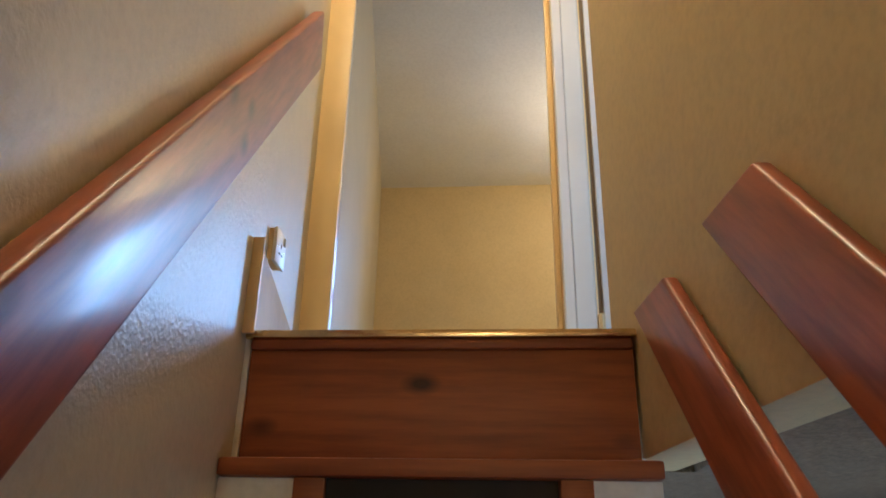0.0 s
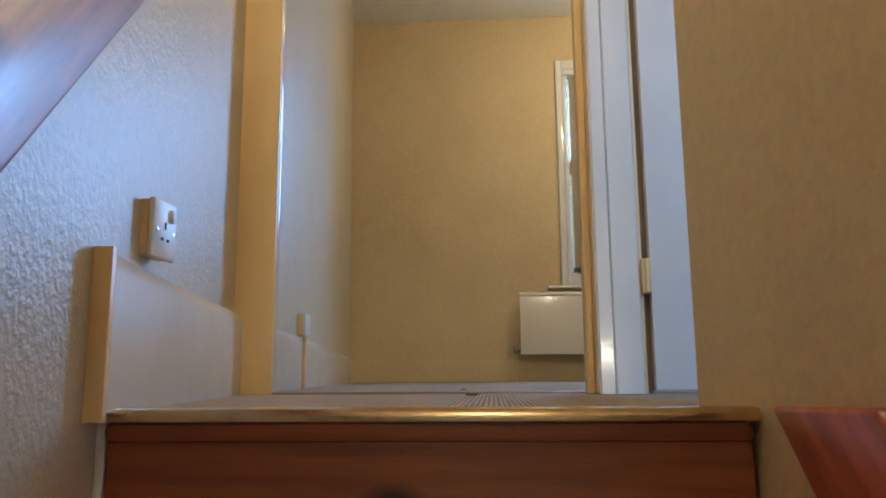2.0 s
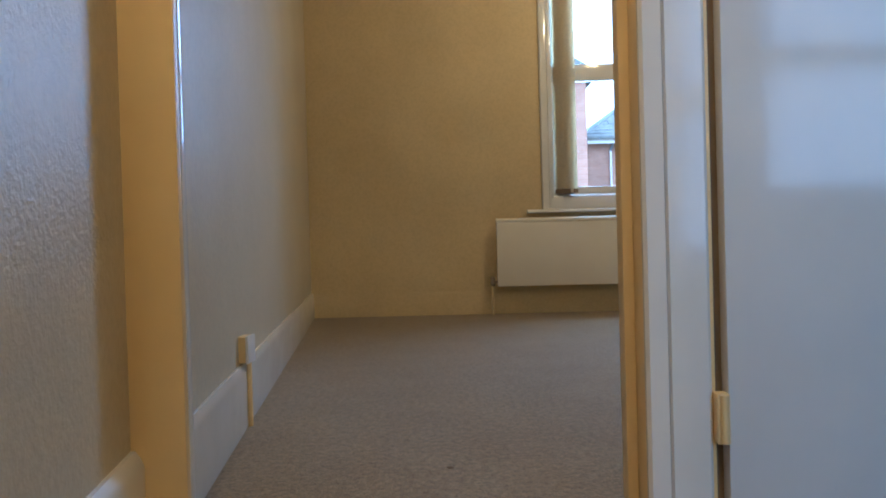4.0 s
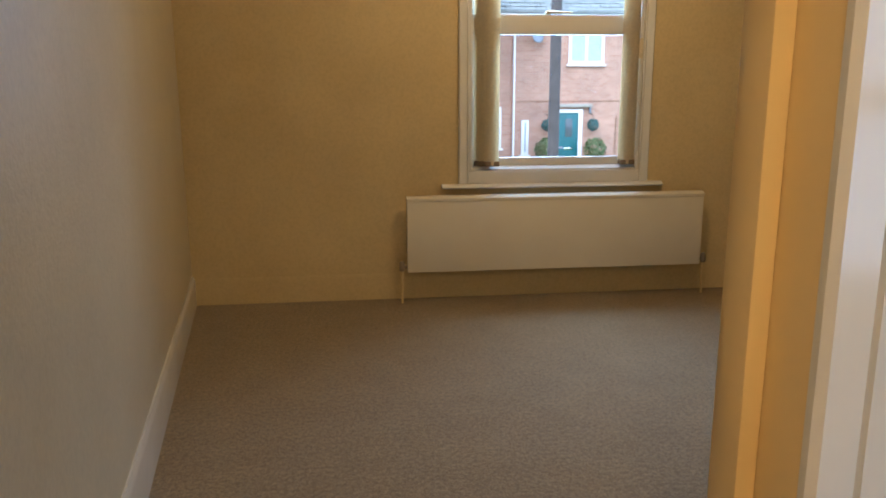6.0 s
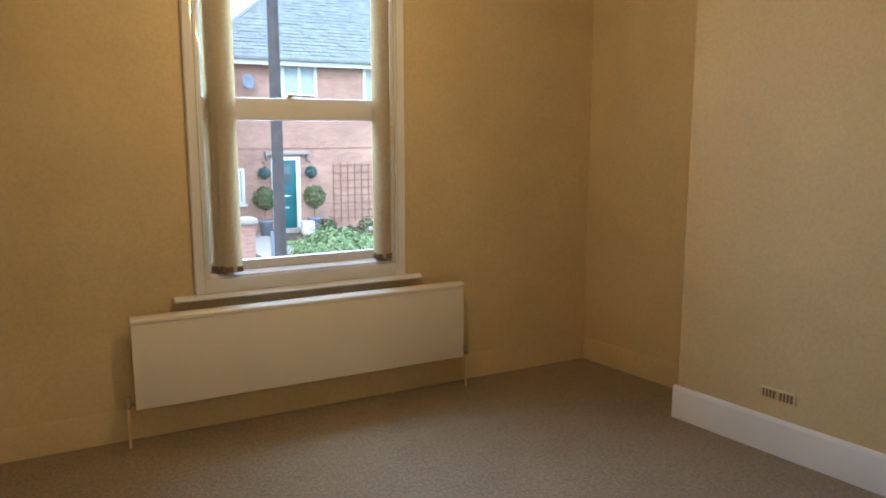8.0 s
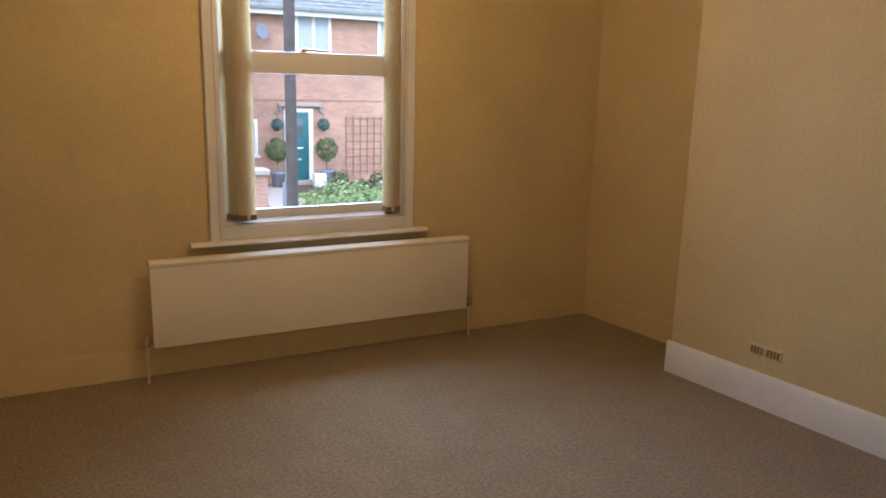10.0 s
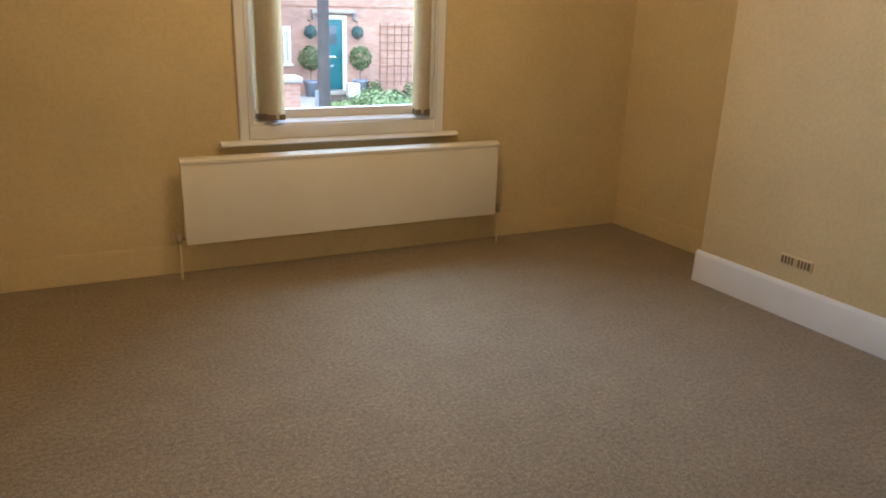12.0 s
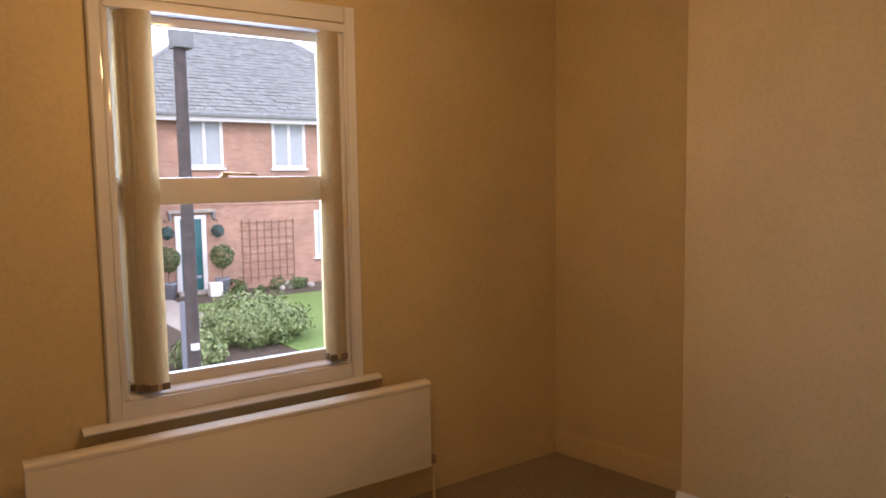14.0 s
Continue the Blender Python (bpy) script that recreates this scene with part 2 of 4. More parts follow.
def cuboid(x0, x1, y0, y1, z0, z1, bevel=0.0, bm=None):
    bm = bm or bmesh.new()
    m = Matrix.Translation(((x0 + x1) / 2, (y0 + y1) / 2, (z0 + z1) / 2)) @ Matrix.Diagonal((abs(x1 - x0), abs(y1 - y0), abs(z1 - z0), 1))
    made = bmesh.ops.create_cube(bm, size=1, matrix=m)["verts"]
    if bevel:
        edges = list({e for v in made for e in v.link_edges})
        bmesh.ops.bevel(bm, geom=edges, offset=bevel, segments=2, profile=0.6, affect="EDGES")
    return bm


def prism(outline, depth, m, bm=None):
    """A flat outline of (u, v) pushed out by depth along w; m lays u, v, w into the world."""
    bm = bm or bmesh.new()
    a = [bm.verts.new(m @ Vector((u, v, 0))) for u, v in outline]
    b = [bm.verts.new(m @ Vector((u, v, depth))) for u, v in outline]
    bm.faces.new(a[::-1]), bm.faces.new(b)
    for i in range(len(a)):
        j = (i + 1) % len(a)
        bm.faces.new((a[i], a[j], b[j], b[i]))
    bmesh.ops.recalc_face_normals(bm, faces=bm.faces)
    return bm


def frame_axes(origin, u, v, w):
    m = Matrix.Identity(4)
    for i, a in enumerate((u, v, w, origin)):
        m.col[i][:3] = a
    return m


def rod(p, q, r0, r1=None, sides=12, bm=None):
    bm = bm or bmesh.new()
    p, q = Vector(p), Vector(q)
    m = Matrix.Translation((p + q) / 2) @ (q - p).to_track_quat("Z", "Y").to_matrix().to_4x4()
    bmesh.ops.create_cone(bm, cap_ends=True, segments=sides, radius1=r0, radius2=r0 if r1 is None else r1, depth=(q - p).length, matrix=m)
    return bm


def lathe(points, at, sides=20, bm=None):
    bm = bm or bmesh.new()
    rings = []
    for r, z in points:
        rings.append([bm.verts.new((at[0] + r * math.cos(k * 2 * math.pi / sides), at[1] + r * math.sin(k * 2 * math.pi / sides), at[2] + z)) for k in range(sides)])
    for a, b in zip(rings, rings[1:]):
        for k in range(sides):
            bm.faces.new((a[k], a[(k + 1) % sides], b[(k + 1) % sides], b[k]))
    bm.faces.new(rings[0][::-1]), bm.faces.new(rings[-1])
    return bm


def soften_edges(bm, angle=35):
    for f in bm.faces:
        f.smooth = True
    for e in bm.edges:
        if len(e.link_faces) != 2 or e.calc_face_angle(0) > radians(angle):
            e.smooth = False


def part(name, bm, material, parent=None, label=""):
    """Links a bmesh as one mesh object, under a thing or part if one is given."""
    soften_edges(bm)
    me = bpy.data.meshes.new(name)
    bm.to_mesh(me)
    bm.free()
    me.materials.append(material)
    ob = new(name, me)
    if parent is not None:
        ob.parent = parent
        ob.matrix_parent_inverse = parent.matrix_basis.inverted()
    if label:
        ob["label"] = label
    return ob


def thing(name, at, label, category, group="", kind=""):
    ob = new(name)
    ob.empty_display_size = 0.1
    ob.matrix_basis = Matrix.Translation(at)
    return tagged(ob, label, category, group, kind)


def structure(name, bm, material, label, category):
    return tagged(part(name, bm, material), label, category, kind="structure")


# ---- plan ----
CEIL = 2.94
WIN_Y = 3.993                        # inner face of the window wall
CH_X, CH_Y, AL_X, SPLAY = 3.965, 2.883, 4.345, 0.12  # chimney breast corner, alcove wall beside it; both run askew
SX0, SX1 = 0.624, 1.377              # stair walls at the top riser
TOP_Y, LEAN = -0.871, 0.132          # top riser; the stair and side wall run askew by this slope
JL, JR = 0.571, 1.316                # clear doorway
WF, WB = -0.10, 0.035                # front and back of the wall beside the door
DOOR_H = 2.05
LAND_X = 0.474                       # where the landing wall meets the door board
RISE, GOING = 0.248, 0.218


def left_x(y):
    return SX0 - LEAN * (y - TOP_Y)


def splay(bm):
    """Shears what is drawn square to the chimney breast into its skewed run."""
    for v in bm.verts:
        v.co.x -= SPLAY * (v.co.y - CH_Y)
    return bm


def skew(bm):
    """Shears what is drawn square to the stairs into their skewed run."""
    for v in bm.verts:
        v.co.x -= LEAN * (v.co.y - TOP_Y)
    return bm


# window wall with its opening
WX0, WX1, WZ0, WZ1 = 1.686, 2.774, 0.800, 2.475
bm = cuboid(-0.5, WX0, WIN_Y, WIN_Y + 0.30, -0.02, CEIL)
cuboid(WX1, 4.7, WIN_Y, WIN_Y + 0.30, -0.02, CEIL, bm=bm)
cuboid(WX0, WX1, WIN_Y, WIN_Y + 0.30, -0.02, WZ0, bm=bm)
cuboid(WX0, WX1, WIN_Y, WIN_Y + 0.30, WZ1, CEIL, bm=bm)
structure("wall_north", bm, M_CREAM, "cream painted plaster wall around the sash window", "wall")
structure("wall_west", skew(cuboid(SX0 - 0.2, SX0, 0.0, WIN_Y + 0.1, -0.02, CEIL)), M_WOODCHIP, "pale painted textured paper wall of the empty room", "wall")
structure("chimney_breast", splay(cuboid(CH_X, 4.56, 0.9, CH_Y, -0.02, CEIL, 0.006)), M_CREAM, "cream painted chimney breast with a small vent", "chimney breast")
bm = splay(cuboid(AL_X, 4.7, CH_Y - 0.01, WIN_Y, -0.02, CEIL))
cuboid(4.5, 4.62, WB, 0.91, -0.02, CEIL, bm=bm)
structure("wall_east", bm, M_CREAM, "cream painted alcove wall beside the chimney breast", "wall")
# wall between landing and room, with two door openings
D2X0, D2X1 = 1.414, 2.16
bm = cuboid(0.1, LAND_X + 0.06, 0.004, 0.022, -0.02, CEIL)
cuboid(JR + 0.022, D2X0, WF, WB, -0.02, CEIL, bm=bm)
cuboid(D2X1, 4.6, WF, WB, -0.02, CEIL, bm=bm)
cuboid(LAND_X + 0.06, JR + 0.022, 0.004, WB, DOOR_H + 0.03, CEIL, bm=bm)
cuboid(D2X0, D2X1, WF, WB, DOOR_H, CEIL, bm=bm)
structure("wall_south", bm, M_CREAM, "cream painted wall between the landing and the room", "wall")
# stair side walls, rear walls, outer walls of the landing side
structure("wall_stair_west", skew(cuboid(SX0 - 0.2, SX0, -5.2, TOP_Y, -3.0, CEIL)), M_WOODCHIP, "pale silk painted textured paper on the stair wall", "wall")
bm = prism([(SX0, TOP_Y), (LAND_X, 0.0), (LAND_X - 0.2, 0.0), (SX0 - 0.2, TOP_Y)], CEIL + 0.3, frame_axes((0, 0, -0.3), (1, 0, 0), (0, 1, 0), (0, 0, 1)))
structure("wall_landing_west", bm, M_WOODCHIP, "pale silk painted textured paper on the landing wall", "wall")
structure("wall_stair_east", skew(cuboid(SX1, SX1 + 0.11, -5.2, -0.72, -0.235, CEIL, 0.010)), M_STAIR, "cream painted stair wall ending at the landing", "wall")
RW = (1.95, 3.35, 0.35, 2.30)
bm = cuboid(1.5, RW[0], -3.3, -3.0, -0.235, CEIL)
cuboid(RW[1], 4.6, -3.3, -3.0, -0.235, CEIL, bm=bm)
cuboid(RW[0], RW[1], -3.3, -3.0, -0.235, RW[2], bm=bm)
cuboid(RW[0], RW[1], -3.3, -3.0, RW[3], CEIL, bm=bm)
structure("wall_rear", bm, M_CREAM, "cream painted rear wall with a daylit window", "wall")
structure("wall_side", cuboid(4.6, 4.8, -3.3, WIN_Y + 0.3, -0.235, CEIL), M_CREAM, "cream painted outer side wall", "wall")
structure("wall_stair_end", cuboid(0.6, 4.8, -5.4, -5.2, -3.0, CEIL), M_STAIR, "cream painted wall at the foot of the stairs", "wall")
bm = cuboid(3.4, 3.6, -5.2, 0.0, -3.0, -0.235)
cuboid(0.3, 3.4, -0.06, 0.0, -3.0, -0.235, bm=bm)
structure("wall_lower_room", bm, M_CEIL, "white painted wall of the lower room", "wall")
structure("floor_lower", cuboid(0.3, 3.6, -5.4, 0.0, -3.1, -3.0), M_CARPET, "brown carpet on the lower floor", "floor")
structure("ceiling", cuboid(-0.6, 4.8, -5.4, WIN_Y + 0.3, CEIL, CEIL + 0.12), M_CEIL, "white painted plaster ceiling", "ceiling")
# floors
fl = prism([(left_x(0.012) - 0.05, 0.012), (left_x(WIN_Y), WIN_Y), (4.5, WIN_Y), (4.58, 0.012)], 0.16, frame_axes((0, 0, -0.16), (1, 0, 0), (0, 1, 0), (0, 0, 1)))
structure("floor_room", fl, M_CARPET, "brown grey loop pile carpet, fitted", "carpet")
structure("floor_landing", skew(cuboid(SX0 - 0.05, SX1 + 0.02, TOP_Y + 0.012, 0.006, -0.16, 0.0)), M_RIB, "beige ribbed loop carpet on the landing", "carpet")
bm = cuboid(1.26, 4.6, -0.72, 0.005, -0.235, -0.0015)
cuboid(1.5, 4.6, -3.0, -0.72, -0.235, -0.0015, bm=bm)
structure("floor_passage", bm, M_CARPET, "brown grey carpet of the passage", "carpet")


# ---- skirtings ----
def skirting(name, p, q, height, material, label, thick=0.018):
    """A board along p to q on the floor; its face lies thick to the left of the way from p to q."""
    p, q = Vector((*p, 0)), Vector((*q, 0))
    along = (q - p).normalized()
    out = Vector((-along.y, along.x, 0))
    prof = [(0, 0), (thick, 0), (thick, height - 0.025), (thick * 0.75, height - 0.012), (thick * 0.35, height), (0, height)]
    return structure(name, prism(prof, (q - p).length, frame_axes(p, out, (0, 0, 1), along)), material, label, "skirting board")


skirting("skirting_west", (left_x(WIN_Y), WIN_Y), (left_x(0.025), 0.025), 0.182, M_SKIRT, "white gloss skirting board")
skirting("skirting_north", (AL_X - SPLAY * (WIN_Y - CH_Y), WIN_Y), (left_x(WIN_Y), WIN_Y), 0.165, M_CREAM, "cream painted low skirting board below the radiator", 0.005)
skirting("skirting_chimney", (CH_X + SPLAY * (CH_Y - 0.9), 0.9), (CH_X - SPLAY * 0.018, CH_Y + 0.018), 0.183, M_GLOSS, "white gloss skirting on the chimney breast")
skirting("skirting_alcove", (AL_X, CH_Y), (AL_X - SPLAY * (WIN_Y - CH_Y), WIN_Y), 0.15, M_CREAM, "cream painted skirting in the alcove", 0.010)
skirting("skirting_landing", (LAND_X + 0.003, -0.016), (left_x(TOP_Y - 0.045), TOP_Y - 0.045), 0.188, M_SKIRT, "white gloss skirting board on the landing", 0.022)
structure("skirting_end", skew(cuboid(SX0, SX0 + 0.024, TOP_Y - 0.058, TOP_Y - 0.0452, -0.01, 0.190, 0.002)), M_WARMCREAM, "cream painted end of the skirting board", "trim")

# ---- doorway ----
door = thing("door_1", ((JL + JR) / 2, 0.03, 0), "open doorway with painted lining and moulded architrave", "doorway", kind="structure")
# board and right lining carry the lamplight in their yellow colour
part("architrave", cuboid(JL - 0.105, JL, -0.014, 0.0035, 0, DOOR_H, 0.003), M_WARMCREAM, door, "plain board in lamp-warmed cream paint")
part("lining", cuboid(LAND_X + 0.0605, JL, 0.0040, 0.024, 0, DOOR_H, 0.002), M_GLOSS, door)
part("lining", cuboid(JR, JR + 0.022, WF - 0.001, WB, 0, DOOR_H, 0.002), M_WARMCREAM, door)
part("stop", cuboid(JR - 0.018, JR - 0.0005, -0.045, -0.005, 0, DOOR_H, 0.002), M_WARMCREAM, door)
part("lining", cuboid(JL, JR - 0.0005, 0.0, WB, DOOR_H, DOOR_H + 0.03, 0.002), M_WARMCREAM, door)
prof = [(0, 0), (0.096, 0), (0.096, -0.016), (0.091, -0.020), (0.037, -0.018), (0.0345, -0.010), (0.032, -0.017), (0.005, -0.015), (0, -0.008)]
part("architrave", prism(prof, DOOR_H + 0.06, frame_axes((JR - 0.001, WF - 0.0015, 0), (1, 0, 0), (0, 1, 0), (0, 0, 1))), M_GLOSS, door, "white gloss moulded architrave")
part("architrave", cuboid(JL - 0.105, JR - 0.002, -0.018, 0.0035, DOOR_H, DOOR_H + 0.06, 0.003), M_GLOSS, door)
part("threshold_strip", cuboid(JL, JR - 0.0005, -0.006, 0.012, -0.004, 0.005, 0.002), M_PIPE, door, "thin worn metal carpet strip")

door = thing("door_2", ((D2X0 + D2X1) / 2, WF, 0), "closed flush white gloss door with painted hinges", "door", kind="structure")
leaf = part("leaf", cuboid(D2X0 + 0.016, D2X1, WF - 0.034, WF + 0.006, 0.008, DOOR_H - 0.004, 0.003), M_DOOR, door)
part("jamb", cuboid(D2X0 - 0.0025, D2X0 + 0.003, WF - 0.016, WF + 0.03, 0, DOOR_H, 0.001), M_WARMCREAM, door)
# brown strip painted as the shade in the gap beside the leaf
part("seam", cuboid(D2X0 + 0.003, D2X0 + 0.016, WF - 0.006, WF, 0, DOOR_H), M_BROWN, door)
for z in (0.250, 1.75):
    h = part("hinge", cuboid(D2X0 - 0.001, D2X0 + 0.018, WF - 0.036, WF - 0.012, z - 0.038, z + 0.038, 0.003), M_WARMCREAM, door, "paint covered hinge")
    part("knuckle", rod((D2X0 + 0.009, WF - 0.037, z - 0.036), (D2X0 + 0.009, WF - 0.037, z + 0.036), 0.006), M_WARMCREAM, h)
part("handle", rod((D2X1 - 0.06, WF - 0.033, 1.0), (D2X1 - 0.06, WF - 0.08, 1.0), 0.02, 0.026, 16), M_BRASS, door)


# ---- sash windows ----
def sash_window(name, x0, x1, z0, z1, y, label):
    """A vertical sash window set into a wall whose inner face is at y; the room lies on the side of smaller y."""
    w = thing(name, ((x0 + x1) / 2, y, z0), label, "window", kind="structure")
    # moulded surround
    for xa, s in ((x0, -1), (x1, 1)):
        prof = [(0, 0), (0.062, 0), (0.062, -0.018), (0.055, -0.026), (0.042, -0.020), (0.012, -0.018), (0.006, -0.024), (0, -0.020)]
        o = prism(prof, z1 - z0 + 0.15, frame_axes((xa, y, z0 - 0.075), (s, 0, 0), (0, 1, 0), (0, 0, 1)))
        part("architrave", o, M_GLOSS, w)
    part("architrave", cuboid(x0 + 0.0005, x1 - 0.0005, y - 0.02, y, z1, z1 + 0.075, 0.004), M_GLOSS, w)
    sill = [(0, 0), (0.024, 0), (0.027, -0.006), (0.027, -0.020), (0.0245, -0.030), (0.020, -0.041), (0.014, -0.050), (0.010, -0.055), (0.005, -0.055), (0, -0.050)]
    part("sill", prism(sill, x1 - x0 + 0.318, frame_axes((x0 - 0.168, y, z0 - 0.103), (0, 0, 1), (0, 1, 0), (1, 0, 0))), M_GLOSS, w)
    part("apron", cuboid(x0 + 0.0005, x1 - 0.0005, y - 0.016, y, z0 - 0.0755, z0 - 0.0005, 0.003), M_GLOSS, w)
    # box frame
    part("frame_stile", cuboid(x0, x0 + 0.022, y, y + 0.14, z0, z1, 0.003), M_GLOSS, w)
    part("frame_stile", cuboid(x1 - 0.022, x1, y, y + 0.14, z0, z1, 0.003), M_GLOSS, w)
    part("frame_head", cuboid(x0 + 0.0221, x1 - 0.0221, y, y + 0.14, z1 - 0.035, z1, 0.003), M_GLOSS, w)
    foot = [(-0.006, 0), (-0.006, 0.010), (-0.002, 0.014), (0.010, 0.020), (0.022, 0.025), (0.036, 0.028), (0.14, 0.028), (0.14, 0)]
    part("frame_foot", prism(foot, x1 - x0 - 0.0442, frame_axes((x0 + 0.0221, y, z0), (0, 1, 0), (0, 0, 1), (1, 0, 0))), M_GLOSS, w)
    mid = z0 + 0.94
    for nm, ya, za, zb in (("lower_sash", y + 0.045, z0 + 0.028, mid), ("upper_sash", y + 0.088, mid - 0.075, z1 - 0.035)):
        xa, xb, yb = x0 + 0.023, x1 - 0.023, ya + 0.038
        low, high = (0.050, 0.118) if nm == "lower_sash" else (0.06, 0.05)
        s = part(nm, cuboid(xa, xb, ya, yb, za, za + low, 0.004), M_GLOSS, w)
        part("rail", cuboid(xa, xb, ya, yb, zb - high, zb, 0.005), M_GLOSS, s)
        part("stile", cuboid(xa, xa + 0.034, ya + 0.001, yb - 0.001, za + low, zb - high, 0.003), M_GLOSS, s)
        part("stile", cuboid(xb - 0.034, xb, ya + 0.001, yb - 0.001, za + low, zb - high, 0.003), M_GLOSS, s)
        pane = part("pane", cuboid(xa + 0.03, xb - 0.03, ya + 0.017, ya + 0.021, za + low - 0.004, zb - high + 0.004), M_GLASS, s)
        pane.visible_shadow = False
    xc, yc = (x0 + x1) / 2 - 0.05, y + 0.056
    c = part("catch", lathe([(0.018, 0), (0.020, 0.006), (0.011, 0.010), (0.011, 0.020), (0.004, 0.024)], (xc, yc, mid), 14), M_BRASS, w, "brass sash fastener")
    part("lever", rod((xc, yc, mid + 0.016), (xc + 0.15, yc - 0.02, mid + 0.010), 0.008, 0.005, 8), M_BRASS, c)
    part("cord_lug", cuboid(x1 - 0.030, x1 - 0.004, y - 0.006, y - 0.0003, mid - 0.26, mid - 0.14, 0.004), M_BLIND, w)
    return w


sash_window("window_1", WX0, WX1, WZ0, WZ1, WIN_Y, "white gloss sash window with brass fastener, blind drawn aside")
rear = sash_window("window_2", RW[0], RW[1], RW[2], RW[3], 0, "white gloss sash window in the rear wall")
rear.matrix_basis = pose((RW[0] + RW[1]) / 2, -3.0, RW[2], 0, 0, 180)


# unseen window without a wall opening, added to go with the lower fill
low = sash_window("added_window", 0, 1.2, 0, 1.3, 0, "unseen white gloss sash window added in the lower room")
low.matrix_basis = pose(3.395, -2.2, -1.85, 0, 0, -90)


# ---- vertical blind, drawn to both sides ----
def blind_stack(places):
    """places: for each slat its middle in x, its depth into the opening and its turn in degrees."""
    xm = sum(p[0] for p in places) / len(places)
    b = thing("vertical_blind", (xm, WIN_Y + 0.02, WZ0 + 0.03), "cream fabric vertical blind slats gathered beside the window frame", "blind", "gathered window blinds")
    for i, (xc, dy, deg) in enumerate(places):
        turn, half, top, foot = radians(deg), 0.0445, WZ1 - 0.05, WZ0 + 0.034 + 0.002 * (i % 3)
        bm = bmesh.new()
        cols = []
        for k in range(9):
            s = -1 + k / 4
            u, v = s * half, 0.010 * (s * s - 1)
            px, py = xc + u * math.cos(turn) - v * math.sin(turn), WIN_Y + dy + u * math.sin(turn) + v * math.cos(turn)
            cols.append((bm.verts.new((px, py, foot)), bm.verts.new((px, py, top))))
        for p, q in zip(cols, cols[1:]):
            bm.faces.new((p[0], q[0], q[1], p[1]))
        bmesh.ops.solidify(bm, geom=bm.faces[:], thickness=0.0012)
        s = part("slat", bm, M_BLIND, b)
        bm = cuboid(-half - 0.001, half + 0.001, -0.0035, 0.0035, 0, 0.030, 0.002)
        bmesh.ops.transform(bm, matrix=Matrix.Translation((xc, WIN_Y + dy - 0.006, foot - 0.003)) @ Matrix.Rotation(turn, 4, "Z"), verts=bm.verts)
        part("weight", bm, M_WEIGHT, s, "brown bottom weight")
    return b


blind_stack([(1.829, -0.030, 8), (1.814, -0.017, 14), (1.804, -0.004, 10), (1.792, 0.009, 16), (1.781, 0.020, 12), (1.774, 0.031, 20), (1.768, 0.040, 14)])
blind_stack([(2.690, -0.030, -6), (2.694, -0.018, -12), (2.686, -0.006, -8), (2.696, 0.006, -14), (2.692, 0.018, -10), (2.698, 0.030, -16)])
rail = thing("blind_headrail", ((WX0 + WX1) / 2, WIN_Y + 0.01, WZ1 - 0.05), "white metal headrail of the vertical blind", "blind rail")
part("rail", cuboid(WX0 + 0.001, WX1 - 0.001, WIN_Y - 0.034, WIN_Y + 0.040, WZ1 - 0.05, WZ1 - 0.010, 0.003), M_PVC, rail)

# ---- radiator ----
RX0, RX1, RZ0, RZ1, RY = 1.294, 3.165, 0.198, 0.666, 3.855
rad = thing("radiator", ((RX0 + RX1) / 2, RY, 0), "long white enamelled panel radiator under the window", "radiator")
part("panel", cuboid(RX0, RX1, RY, RY + 0.014, RZ0, RZ1 - 0.032, 0.005), M_RAD, rad)
cover = [(0, -0.030), (0, -0.015), (0.003, -0.0115), (0.012, -0.0065), (0.022, -0.0025), (0.034, 0), (0.055, 0), (0.055, -0.030)]
part("top_cover", prism(cover, RX1 - RX0 + 0.004, frame_axes((RX0 - 0.002, RY - 0.003, RZ1), (0, 1, 0), (0, 0, 1), (1, 0, 0))), M_RAD, rad)
part("back_panel", cuboid(RX0 + 0.01, RX1 - 0.01, RY + 0.036, RY + 0.048, RZ0 + 0.01, RZ1 - 0.032, 0.004), M_RAD, rad)
part("side_cover", cuboid(RX0 - 0.001, RX0 + 0.006, RY + 0.0145, RY + 0.05, RZ0 + 0.01, RZ1 - 0.031, 0.002), M_RAD, rad)
part("side_cover", cuboid(RX1 - 0.006, RX1 + 0.001, RY + 0.0145, RY + 0.05, RZ0 + 0.01, RZ1 - 0.031, 0.002), M_RAD, rad)
for x, s in ((RX0, -1), (RX1, 1)):
    v = part("valve", rod((x, RY + 0.03, RZ0 + 0.03), (x + s * 0.035, RY + 0.03, RZ0 + 0.03), 0.010), M_PIPE, rad, "dull metal valve")
    part("knob", lathe([(0.014, 0), (0.017, 0.012), (0.016, 0.052), (0.008, 0.060)], (x + s * 0.034, RY + 0.03, RZ0 + 0.006), 14), M_PIPE, v)
    part("pipe", rod((x + s * 0.034, RY + 0.03, 0.0), (x + s * 0.034, RY + 0.03, RZ0 + 0.02), 0.0075), M_CREAM, rad)
for x in (RX0 + 0.25, RX1 - 0.25):
    part("bracket", cuboid(x - 0.02, x + 0.02, RY + 0.046, WIN_Y + 0.004, RZ0 + 0.03, RZ1 - 0.06), M_RAD, rad)

